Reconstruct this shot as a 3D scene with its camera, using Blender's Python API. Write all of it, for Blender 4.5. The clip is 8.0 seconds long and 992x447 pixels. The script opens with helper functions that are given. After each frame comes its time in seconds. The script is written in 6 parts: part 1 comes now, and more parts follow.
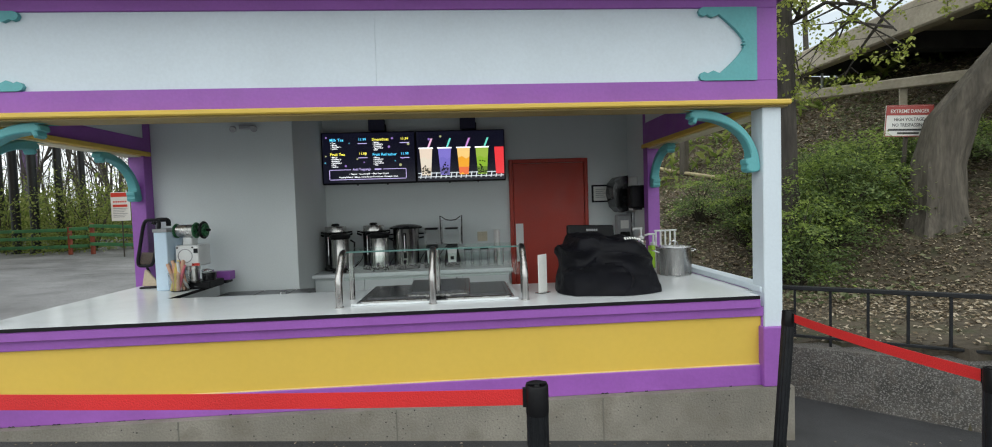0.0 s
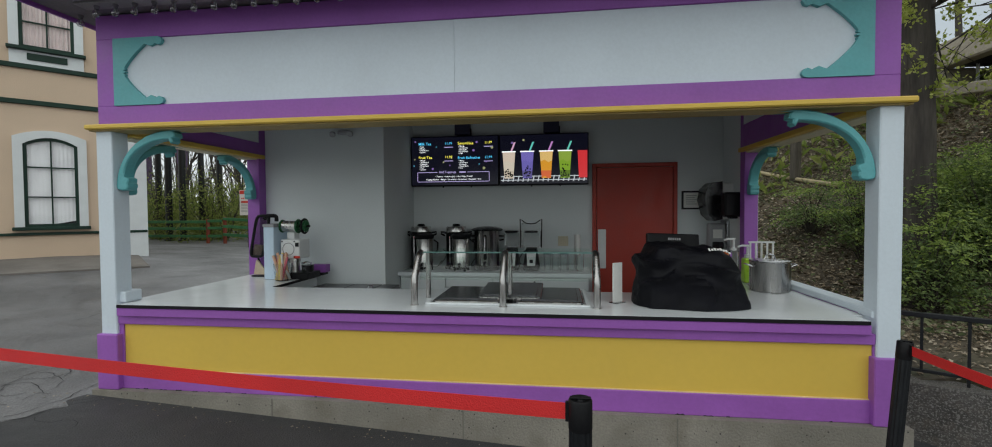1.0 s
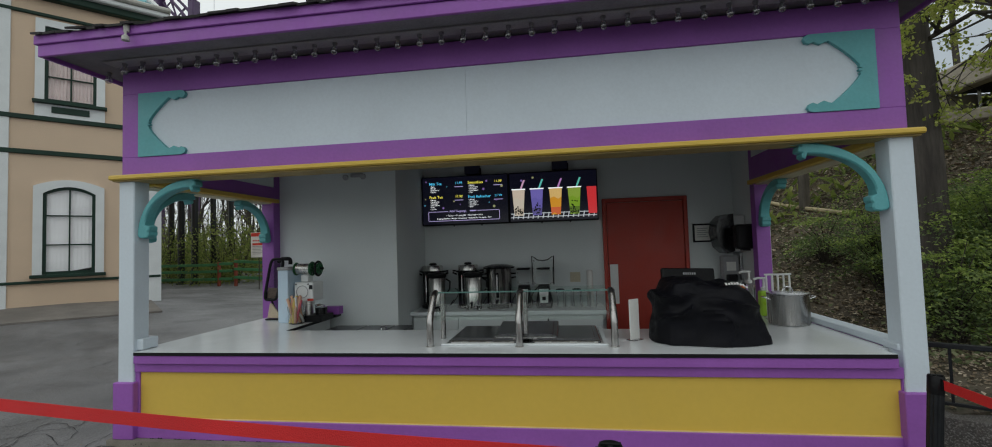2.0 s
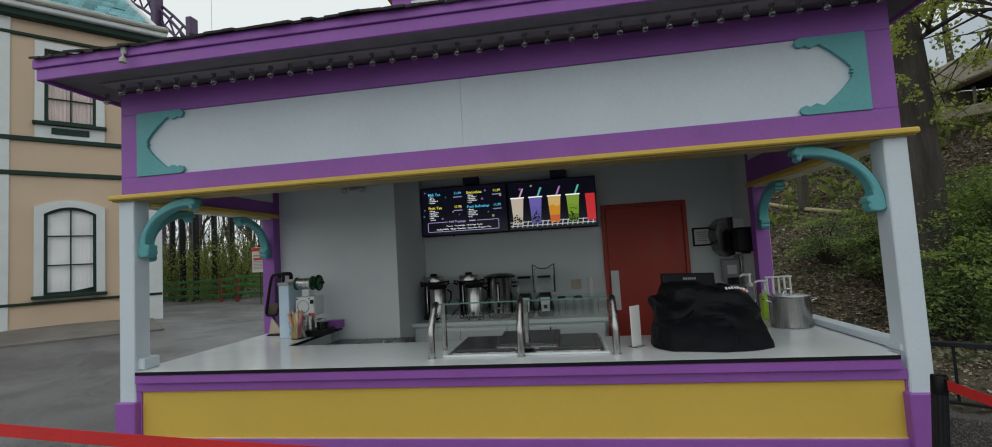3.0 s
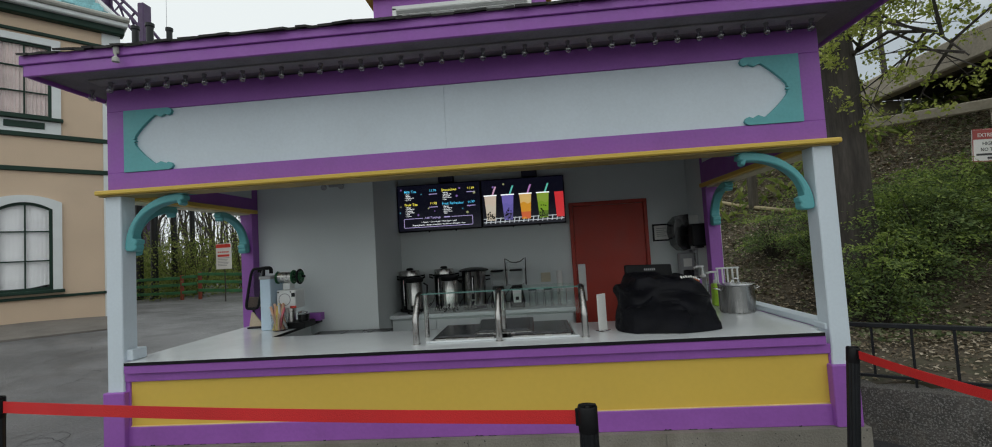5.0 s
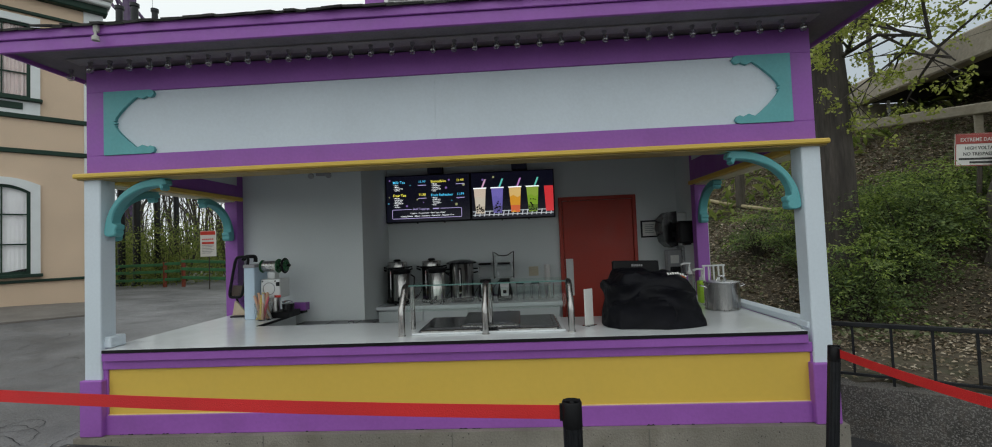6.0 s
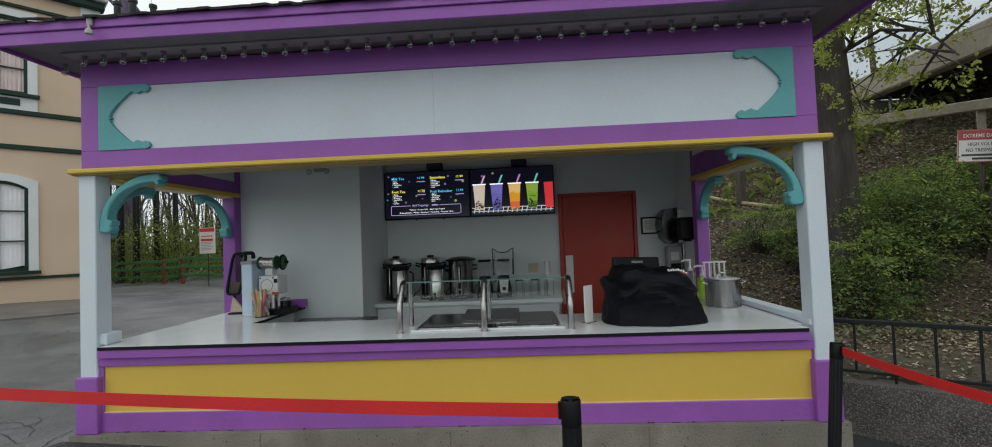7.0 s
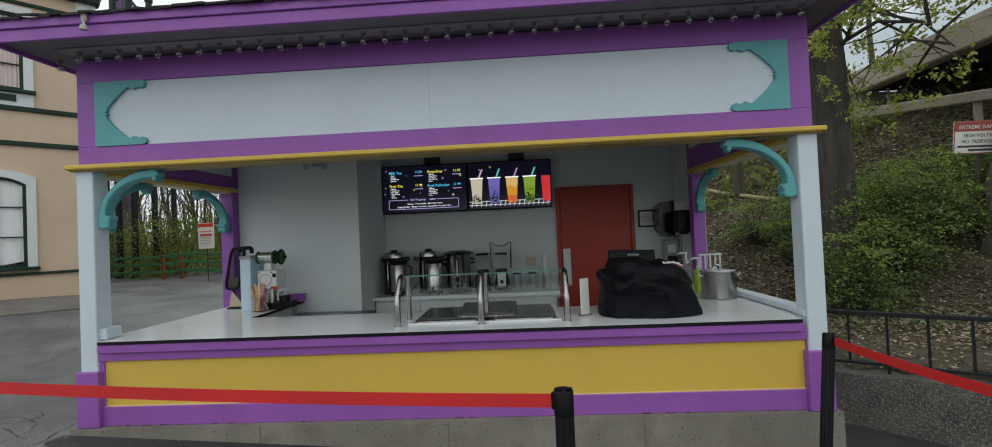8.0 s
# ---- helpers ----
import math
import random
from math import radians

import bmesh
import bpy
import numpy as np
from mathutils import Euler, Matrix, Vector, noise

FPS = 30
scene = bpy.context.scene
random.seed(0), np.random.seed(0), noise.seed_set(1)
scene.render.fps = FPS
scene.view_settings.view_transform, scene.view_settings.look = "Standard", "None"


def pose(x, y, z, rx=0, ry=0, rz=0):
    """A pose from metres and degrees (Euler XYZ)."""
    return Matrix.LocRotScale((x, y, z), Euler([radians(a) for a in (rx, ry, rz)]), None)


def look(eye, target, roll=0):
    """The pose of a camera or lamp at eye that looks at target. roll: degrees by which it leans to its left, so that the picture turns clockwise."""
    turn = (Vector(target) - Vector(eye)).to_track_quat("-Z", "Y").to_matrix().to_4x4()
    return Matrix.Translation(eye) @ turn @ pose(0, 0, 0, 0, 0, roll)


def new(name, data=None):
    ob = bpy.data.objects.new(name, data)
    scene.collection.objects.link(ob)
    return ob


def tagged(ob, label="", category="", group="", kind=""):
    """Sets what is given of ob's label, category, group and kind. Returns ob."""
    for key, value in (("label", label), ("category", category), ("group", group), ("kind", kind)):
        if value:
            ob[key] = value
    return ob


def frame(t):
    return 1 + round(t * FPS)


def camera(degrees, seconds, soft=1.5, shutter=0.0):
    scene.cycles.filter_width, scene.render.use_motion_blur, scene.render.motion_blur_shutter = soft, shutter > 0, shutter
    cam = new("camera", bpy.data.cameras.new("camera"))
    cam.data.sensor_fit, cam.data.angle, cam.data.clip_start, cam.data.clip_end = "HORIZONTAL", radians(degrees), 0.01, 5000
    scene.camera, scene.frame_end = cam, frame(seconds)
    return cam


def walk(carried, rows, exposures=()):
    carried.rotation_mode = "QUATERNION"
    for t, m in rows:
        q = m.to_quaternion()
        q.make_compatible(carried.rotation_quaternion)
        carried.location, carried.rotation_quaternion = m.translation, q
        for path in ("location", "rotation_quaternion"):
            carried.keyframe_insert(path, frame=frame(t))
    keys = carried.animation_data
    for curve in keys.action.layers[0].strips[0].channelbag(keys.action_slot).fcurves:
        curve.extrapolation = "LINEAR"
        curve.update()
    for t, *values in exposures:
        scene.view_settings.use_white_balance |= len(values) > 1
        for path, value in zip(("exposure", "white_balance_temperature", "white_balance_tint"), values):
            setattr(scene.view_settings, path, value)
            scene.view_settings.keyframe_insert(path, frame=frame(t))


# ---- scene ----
cam = camera(93.0, 8.0, soft=1.0)
PATH = [
    (0, (0.543, -3.053, 1.569), (0.666, -1.058, 1.493), -1.8),
    (0.5, (0.685, -3.032, 1.562), (0.658, -1.034, 1.497), 0.6),
    (1, (0.674, -3.036, 1.578), (0.411, -1.055, 1.521), -0.4),
    (1.5, (0.631, -3.061, 1.593), (0.338, -1.083, 1.625), -1.3),
    (3, (0.65, -3.071, 1.619), (0.358, -1.097, 1.747), -3.3),
    (3.5, (0.664, -3.096, 1.619), (0.367, -1.124, 1.768), -3.6),
    (4, (0.654, -3.156, 1.616), (0.339, -1.189, 1.785), -3.6),
    (4.5, (0.595, -3.278, 1.604), (0.372, -1.297, 1.769), -3.8),
    (5, (0.579, -3.366, 1.597), (0.432, -1.374, 1.704), -3.4),
    (6.5, (0.584, -3.321, 1.595), (0.485, -1.325, 1.667), -2.1),
    (7, (0.589, -3.307, 1.588), (0.485, -1.311, 1.652), -2.2),
    (7.5, (0.604, -3.32, 1.588), (0.498, -1.324, 1.639), -2.4),
    (8, (0.611, -3.326, 1.587), (0.509, -1.329, 1.624), -2.5),
]
walk(cam, [(t, look(eye, target, roll)) for t, eye, target, roll in PATH],
     [(0, 0.48, 6500, 3), (0.5, 0.13, 6500, 3), (1.0, -0.14, 6500, 3), (1.5, -0.44, 6500, 3), (3.5, -0.41, 6500, 3), (4.5, -0.39, 6500, 3), (5.5, -0.28, 6500, 3), (7.0, -0.22, 6500, 3), (8.0, -0.23, 6500, 3)])

# ---- light ----
world = bpy.data.worlds.new("overcast")
scene.world = world
world.use_nodes = True
wn, wl = world.node_tree.nodes, world.node_tree.links
wn.clear()
w_out, w_bg = wn.new("ShaderNodeOutputWorld"), wn.new("ShaderNodeBackground")
w_sky = wn.new("ShaderNodeTexSky")
w_sky.sky_type, w_sky.sun_disc = "NISHITA", False
w_sky.sun_elevation, w_sky.sun_rotation = radians(52), radians(200)
w_scale = wn.new("ShaderNodeMix")
w_scale.data_type, w_scale.blend_type = "RGBA", "MULTIPLY"
w_scale.inputs[0].default_value = 1.0
w_scale.inputs[7].default_value = (0.085, 0.085, 0.085, 1)
w_co, w_map, w_noise, w_ramp, w_mix = (wn.new("ShaderNodeTexCoord"), wn.new("ShaderNodeMapping"), wn.new("ShaderNodeTexNoise"),
                                       wn.new("ShaderNodeValToRGB"), wn.new("ShaderNodeMix"))
w_map.inputs["Scale"].default_value = (1.0, 1.0, 2.6)
w_noise.inputs["Scale"].default_value, w_noise.inputs["Detail"].default_value = 2.3, 6
w_ramp.color_ramp.elements[0].position, w_ramp.color_ramp.elements[0].color = 0.32, (0.60, 0.65, 0.72, 1)
w_ramp.color_ramp.elements[1].position, w_ramp.color_ramp.elements[1].color = 0.47, (1.2, 1.22, 1.26, 1)
w_mix.data_type = "RGBA"
w_mix.inputs[0].default_value = 0.9
wl.new(w_co.outputs["Generated"], w_map.inputs["Vector"])
wl.new(w_map.outputs["Vector"], w_noise.inputs["Vector"])
wl.new(w_noise.outputs["Fac"], w_ramp.inputs["Fac"])
wl.new(w_sky.outputs["Color"], w_scale.inputs[6])
wl.new(w_scale.outputs[2], w_mix.inputs[6])
wl.new(w_ramp.outputs["Color"], w_mix.inputs[7])
wl.new(w_mix.outputs[2], w_bg.inputs["Color"])
wl.new(w_bg.outputs["Background"], w_out.inputs["Surface"])
w_bg.inputs["Strength"].default_value = 1.0

sun_data = bpy.data.lights.new("sun", "SUN")
sun_data.energy, sun_data.angle, sun_data.color = 0.6, radians(80), (1.0, 0.97, 0.93)
sun = new("sun", sun_data)
sun.matrix_world = look((-6, -14, 24), (0, 0, 1))


# ---- materials ----
def mat(name, color, rough=0.6, metal=0.0, vary=0.12, scale=3.0, fine=60.0, bump=0.15, dirt=0.0, dirt_color=(0.12, 0.1, 0.08),
        per=0.0, stretch=(1, 1, 1), spec=0.5, grain=None, rough_vary=0.1):
    """A painted or plain surface: colour varied at two scales, fine relief, worn dirt patches; per: change from piece to piece."""
    m = bpy.data.materials.new(name)
    m.use_nodes = True
    n, l = m.node_tree.nodes, m.node_tree.links
    b = n["Principled BSDF"]
    b.inputs["Metallic"].default_value = metal
    b.inputs["Specular IOR Level"].default_value = spec
    co, mp = n.new("ShaderNodeTexCoord"), n.new("ShaderNodeMapping")
    mp.inputs["Scale"].default_value = stretch
    l.new(co.outputs["Object"], mp.inputs["Vector"])

    def noise_at(s, detail=4):
        t = n.new("ShaderNodeTexNoise")
        t.inputs["Scale"].default_value, t.inputs["Detail"].default_value = s, detail
        l.new(mp.outputs["Vector"], t.inputs["Vector"])
        return t.outputs["Fac"]

    def ranged(v, lo, hi, a=0.3, c=0.7):
        r = n.new("ShaderNodeMapRange")
        for i, x in enumerate((a, c, lo, hi)):
            r.inputs[i + 1].default_value = x
        l.new(v, r.inputs[0])
        return r.outputs[0]

    def times(a, c):
        x = n.new("ShaderNodeMath")
        x.operation = "MULTIPLY"
        l.new(a, x.inputs[0])
        l.new(c, x.inputs[1])
        return x.outputs[0]

    big, small = noise_at(scale), noise_at(fine)
    value = times(ranged(big, 1 - vary, 1 + vary), ranged(small, 1 - vary * 0.6, 1 + vary * 0.6))
    if per:
        info = n.new("ShaderNodeObjectInfo")
        value = times(value, ranged(info.outputs["Random"], 1 - per, 1 + per, 0, 1))
    hsv = n.new("ShaderNodeHueSaturation")
    hsv.inputs["Color"].default_value = (*color, 1)
    l.new(value, hsv.inputs["Value"])
    out = hsv.outputs["Color"]
    if grain:
        g = n.new("ShaderNodeMix")
        g.data_type = "RGBA"
        g.inputs[7].default_value = (*grain, 1)
        l.new(ranged(noise_at(fine * 2.2, 2), 0, 0.85, 0.52, 0.62), g.inputs[0])
        l.new(out, g.inputs[6])
        out = g.outputs[2]
    if dirt:
        d = n.new("ShaderNodeMix")
        d.data_type = "RGBA"
        d.inputs[7].default_value = (*dirt_color, 1)
        l.new(ranged(noise_at(scale * 2.7, 8), 0, dirt, 0.5, 0.75), d.inputs[0])
        l.new(out, d.inputs[6])
        out = d.outputs[2]
    l.new(out, b.inputs["Base Color"])
    l.new(ranged(noise_at(scale * 4), max(0.03, rough - rough_vary), min(1, rough + rough_vary)), b.inputs["Roughness"])
    if bump:
        bp = n.new("ShaderNodeBump")
        bp.inputs["Strength"].default_value, bp.inputs["Distance"].default_value = bump, 0.01
        l.new(small, bp.inputs["Height"])
        l.new(bp.outputs["Normal"], b.inputs["Normal"])
    return m


def glass(name, tint=(0.93, 0.98, 0.96), rough=0.02):
    m = bpy.data.materials.new(name)
    m.use_nodes = True
    b = m.node_tree.nodes["Principled BSDF"]
    b.inputs["Base Color"].default_value = (*tint, 1)
    b.inputs["Transmission Weight"].default_value, b.inputs["Roughness"].default_value, b.inputs["IOR"].default_value = 1.0, rough, 1.45
    return m


def glow(name, color, strength=1.0):
    m = bpy.data.materials.new(name)
    m.use_nodes = True
    b = m.node_tree.nodes["Principled BSDF"]
    b.inputs["Base Color"].default_value = (0.01, 0.01, 0.012, 1)
    b.inputs["Roughness"].default_value = 0.25
    b.inputs["Emission Color"].default_value = (*color, 1)
    b.inputs["Emission Strength"].default_value = strength
    return m


PURPLE = mat("purple_paint", (0.30, 0.095, 0.42), 0.5, vary=0.07, scale=2.0, fine=45, bump=0.12, dirt=0.12, dirt_color=(0.13, 0.06, 0.16))
YELLOW = mat("yellow_paint", (0.68, 0.46, 0.075), 0.5, vary=0.025, scale=1.2, fine=25, bump=0.04, dirt=0.06, dirt_color=(0.4, 0.3, 0.1))
WHITE = mat("white_paint", (0.63, 0.70, 0.76), 0.5, vary=0.04, scale=1.5, fine=50, bump=0.08, dirt=0.07, dirt_color=(0.45, 0.45, 0.44))
WALL = mat("inside_wall_paint", (0.695, 0.735, 0.735), 0.6, vary=0.04, scale=1.2, fine=70, bump=0.06, dirt=0.05, dirt_color=(0.5, 0.5, 0.48))
CREAM = mat("cream_paint", (0.78, 0.72, 0.52), 0.55, vary=0.05)
TEAL = mat("teal_paint", (0.115, 0.38, 0.40), 0.5, vary=0.07, scale=4, dirt=0.12, dirt_color=(0.08, 0.28, 0.3))
COUNTER = mat("white_laminate", (0.78, 0.81, 0.83), 0.17, vary=0.03, scale=1.2, bump=0.02, rough_vary=0.02)
EDGE = mat("black_edge_band", (0.008, 0.007, 0.009), 0.5, vary=0.2, spec=0.2)
CONCRETE = mat("concrete", (0.22, 0.202, 0.17), 0.9, vary=0.2, scale=2.2, fine=75, bump=0.6, dirt=0.75, dirt_color=(0.16, 0.14, 0.11))
PEBBLE = mat("exposed_aggregate", (0.075, 0.069, 0.063), 0.85, vary=0.35, scale=5, fine=42, bump=1.0, grain=(0.22, 0.21, 0.195), dirt=0.5)
ASPHALT = mat("asphalt", (0.135, 0.134, 0.137), 0.5, vary=0.38, scale=0.9, fine=70, bump=0.8, dirt=0.65, dirt_color=(0.06, 0.06, 0.062))
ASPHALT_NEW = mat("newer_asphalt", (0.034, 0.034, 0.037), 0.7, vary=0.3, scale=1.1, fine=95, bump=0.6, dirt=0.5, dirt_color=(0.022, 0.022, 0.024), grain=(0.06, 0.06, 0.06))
PAVING = mat("worn_paving", (0.16, 0.145, 0.13), 0.9, vary=0.2, scale=2, fine=40, bump=0.5, dirt=0.4)
STEEL = mat("brushed_steel", (0.54, 0.53, 0.51), 0.26, 1.0, vary=0.08, scale=6, fine=120, bump=0.05, stretch=(1, 1, 0.08))
SATIN = mat("satin_steel", (0.40, 0.39, 0.38), 0.26, 1.0, vary=0.06, scale=6, fine=120, bump=0.04, stretch=(1, 1, 0.08), rough_vary=0.05)
STEEL_FLAT = mat("steel_sheet", (0.46, 0.46, 0.47), 0.26, 1.0, vary=0.05, scale=2, fine=60, bump=0.01, rough_vary=0.05)
CHROME = mat("chrome", (0.75, 0.75, 0.76), 0.12, 1.0, vary=0.03, bump=0.0)
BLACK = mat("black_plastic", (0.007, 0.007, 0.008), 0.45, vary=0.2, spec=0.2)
BLACK_METAL = mat("black_painted_metal", (0.009, 0.010, 0.012), 0.42, vary=0.3, scale=8, bump=0.15, spec=0.35)
RED_DOOR = mat("red_door_paint", (0.42, 0.04, 0.022), 0.5, vary=0.08, scale=2, dirt=0.15, dirt_color=(0.26, 0.03, 0.02))
TAPE = mat("red_webbing", (0.62, 0.02, 0.022), 0.6, vary=0.08, fine=200, bump=0.3)
CLOTH = mat("black_cloth", (0.0055, 0.0055, 0.008), 0.5, vary=0.35, scale=9, fine=220, bump=0.25, spec=0.13)
GREY = mat("grey_plastic", (0.33, 0.33, 0.34), 0.5)
SMOKE = mat("smoked_plastic", (0.010, 0.010, 0.011), 0.24, vary=0.2)
OFFWHITE = mat("off_white_plastic", (0.72, 0.73, 0.72), 0.45, vary=0.04)
GREEN_PL = mat("green_plastic", (0.012, 0.10, 0.03), 0.4)
LIME = mat("lime_syrup", (0.42, 0.68, 0.05), 0.35, vary=0.06)
ORANGE = mat("orange_plastic", (0.75, 0.16, 0.03), 0.45)
PAPER = mat("paper", (0.78, 0.77, 0.74), 0.8, vary=0.05)
TAN = mat("tan_paper", (0.52, 0.42, 0.30), 0.8)
BEIGE = mat("beige_plastic", (0.6, 0.54, 0.4), 0.5)
STUCCO = mat("cream_stucco", (0.61, 0.465, 0.335), 0.85, vary=0.06, scale=1.2, fine=70, bump=0.35, dirt=0.12, dirt_color=(0.5, 0.4, 0.3))
TRIM_W = mat("white_trim", (0.66, 0.69, 0.69), 0.55, vary=0.05, dirt=0.1, dirt_color=(0.45, 0.46, 0.44))
TRIM_G = mat("dark_green_trim", (0.008, 0.030, 0.019), 0.5, vary=0.2, spec=0.3)
SLATE = mat("verdigris_slate", (0.17, 0.37, 0.40), 0.75, vary=0.25, scale=3, fine=30, bump=0.4, dirt=0.85, dirt_color=(0.07, 0.13, 0.14), per=0.4)
GUTTER = mat("old_gutter", (0.42, 0.42, 0.38), 0.6, vary=0.15, dirt=0.4, dirt_color=(0.2, 0.2, 0.17))
SHINGLE = mat("weathered_shingle", (0.055, 0.052, 0.05), 0.9, vary=0.35, scale=6, fine=60, bump=0.6, per=0.4, dirt=0.4, dirt_color=(0.09, 0.1, 0.07))
SOFFIT = mat("grey_soffit", (0.20, 0.19, 0.21), 0.7, vary=0.15, dirt=0.3, dirt_color=(0.1, 0.09, 0.11))
BARK = mat("grey_bark", (0.10, 0.087, 0.070), 0.95, vary=0.4, scale=3, fine=14, bump=1.0, stretch=(3.2, 3.2, 0.45), dirt=0.5, dirt_color=(0.05, 0.043, 0.036))
BARK_D = mat("dark_bark", (0.06, 0.052, 0.045), 0.95, vary=0.4, scale=3, fine=14, bump=1.0, stretch=(3.2, 3.2, 0.45), dirt=0.5, dirt_color=(0.03, 0.026, 0.022))
TWIG = mat("bare_twigs", (0.050, 0.042, 0.034), 0.9, vary=0.3)
FENCE_G = mat("green_fence_paint", (0.045, 0.175, 0.07), 0.7, vary=0.25, scale=3, dirt=0.4, dirt_color=(0.03, 0.08, 0.035))
FENCE_R = mat("red_fence_paint", (0.24, 0.055, 0.03), 0.7, vary=0.25, dirt=0.3)
SOIL = mat("woodland_soil", (0.085, 0.068, 0.047), 0.95, vary=0.4, scale=1.5, fine=25, bump=0.9, dirt=0.8, dirt_color=(0.05, 0.06, 0.025))
GRASS_SOIL = mat("grassy_soil", (0.07, 0.085, 0.035), 0.95, vary=0.4, scale=0.8, fine=20, bump=0.9)
BRIDGE = mat("stained_concrete", (0.34, 0.30, 0.24), 0.9, vary=0.2, scale=1.2, fine=20, bump=0.5, dirt=0.6, dirt_color=(0.17, 0.15, 0.11))
# Near-black colour that holds the deep shade under the deck.
BRIDGE_D = mat("under_deck_dark", (0.045, 0.043, 0.04), 0.9, vary=0.3)
PURPLE_STEEL = mat("purple_steel", (0.07, 0.035, 0.10), 0.5, vary=0.2)
SCREEN = mat("screen_glass", (0.004, 0.004, 0.006), 0.18, vary=0.1, bump=0)
GLASS = bpy.data.materials.new("clear_glass")
GLASS.use_nodes = True
_n, _l = GLASS.node_tree.nodes, GLASS.node_tree.links
_mix, _tr, _gl = _n.new("ShaderNodeMixShader"), _n.new("ShaderNodeBsdfTransparent"), _n.new("ShaderNodeBsdfGlossy")
_tr.inputs["Color"].default_value = (0.93, 0.97, 0.955, 1)
_gl.inputs["Roughness"].default_value = 0.03
_mix.inputs[0].default_value = 0.022
_l.new(_tr.outputs[0], _mix.inputs[1])
_l.new(_gl.outputs[0], _mix.inputs[2])
_l.new(_mix.outputs[0], _n["Material Output"].inputs["Surface"])
PANE_GLASS = GLASS.copy()
PANE_GLASS.name = "window_glass"
PANE_GLASS.node_tree.nodes["Transparent BSDF"].inputs["Color"].default_value = (1, 1, 1, 1)
GLASS_EDGE = mat("green_glass_edge", (0.10, 0.2, 0.18), 0.15, vary=0.05, bump=0)
CLEAR = glass("clear_plastic", (0.93, 0.95, 0.95), 0.06)
BULB = GLASS.copy()
BULB.name = "clear_bulb"
BULB.node_tree.nodes["Mix Shader"].inputs[0].default_value = 0.22
BULB.node_tree.nodes["Transparent BSDF"].inputs["Color"].default_value = (0.78, 0.78, 0.79, 1)
SIGN_RED = mat("sign_red", (0.62, 0.05, 0.035), 0.5)
SIGN_MAROON = mat("sign_maroon", (0.36, 0.06, 0.05), 0.5)
SIGN_INK = mat("sign_ink", (0.05, 0.05, 0.05), 0.6)


def leaf_mat(name, a, c, e, dead=False):
    """Leaves whose colour runs over three tones from leaf to leaf."""
    m = bpy.data.materials.new(name)
    m.use_nodes = True
    n, l = m.node_tree.nodes, m.node_tree.links
    b = n["Principled BSDF"]
    g, r = n.new("ShaderNodeNewGeometry"), n.new("ShaderNodeValToRGB")
    r.color_ramp.elements[0].color, r.color_ramp.elements[1].color = (*a, 1), (*e, 1)
    r.color_ramp.elements.new(0.5).color = (*c, 1)
    l.new(g.outputs["Random Per Island"], r.inputs["Fac"])
    l.new(r.outputs["Color"], b.inputs["Base Color"])
    b.inputs["Roughness"].default_value = 0.6
    b.inputs["Specular IOR Level"].default_value = 0.3
    thin, both = n.new("ShaderNodeBsdfTranslucent"), n.new("ShaderNodeMixShader")
    l.new(r.outputs["Color"], thin.inputs["Color"])
    both.inputs[0].default_value = 0.0 if dead else 0.45
    l.new(b.outputs[0], both.inputs[1])
    l.new(thin.outputs[0], both.inputs[2])
    l.new(both.outputs[0], n["Material Output"].inputs["Surface"])
    return m


LEAF_SPRING = leaf_mat("spring_leaves", (0.27, 0.33, 0.06), (0.40, 0.45, 0.10), (0.54, 0.56, 0.19))
LEAF_SHRUB = leaf_mat("shrub_leaves", (0.085, 0.13, 0.05), (0.16, 0.225, 0.08), (0.27, 0.34, 0.12))
LEAF_TIP = leaf_mat("young_shrub_leaves", (0.17, 0.25, 0.05), (0.27, 0.36, 0.08), (0.38, 0.45, 0.13))
LEAF_BRUSH = leaf_mat("brush_leaves", (0.11, 0.16, 0.03), (0.20, 0.25, 0.055), (0.32, 0.34, 0.11))
LEAF_IVY = leaf_mat("ivy_leaves", (0.07, 0.10, 0.04), (0.16, 0.19, 0.085), (0.32, 0.33, 0.20))
LEAF_DRY = leaf_mat("dry_leaves", (0.12, 0.088, 0.055), (0.26, 0.205, 0.135), (0.50, 0.43, 0.33), True)


# ---- mesh helpers ----
def bx(bm, x0, x1, y0, y1, z0, z1, m=None):
    r = bmesh.ops.create_cube(bm, size=1)
    t = Matrix.Translation(((x0 + x1) / 2, (y0 + y1) / 2, (z0 + z1) / 2)) @ Matrix.Diagonal((abs(x1 - x0), abs(y1 - y0), abs(z1 - z0), 1))
    bmesh.ops.transform(bm, matrix=(m @ t) if m else t, verts=r["verts"])
    return bm


def box(x0, x1, y0, y1, z0, z1, bevel=0.004, m=None):
    bm = bx(bmesh.new(), x0, x1, y0, y1, z0, z1, m)
    if bevel:
        bmesh.ops.bevel(bm, geom=bm.edges[:], offset=bevel, segments=1, affect="EDGES", profile=0.5)
    return bm


def lathe(bm, profile, c=(0, 0, 0), seg=24, m=None):
    """Turns (radius, height) pairs about an upright axis at c; closed at both ends."""
    rings = []
    for r, z in profile:
        rings.append([bm.verts.new((c[0] + r * math.cos(2 * math.pi * i / seg), c[1] + r * math.sin(2 * math.pi * i / seg), c[2] + z)) for i in range(seg)])
    for a, b in zip(rings, rings[1:]):
        for i in range(seg):
            j = (i + 1) % seg
            bm.faces.new((a[i], a[j], b[j], b[i]))
    bm.faces.new(rings[0][::-1])
    bm.faces.new(rings[-1])
    if m:
        bmesh.ops.transform(bm, matrix=m, verts=[v for r in rings for v in r])
    return bm


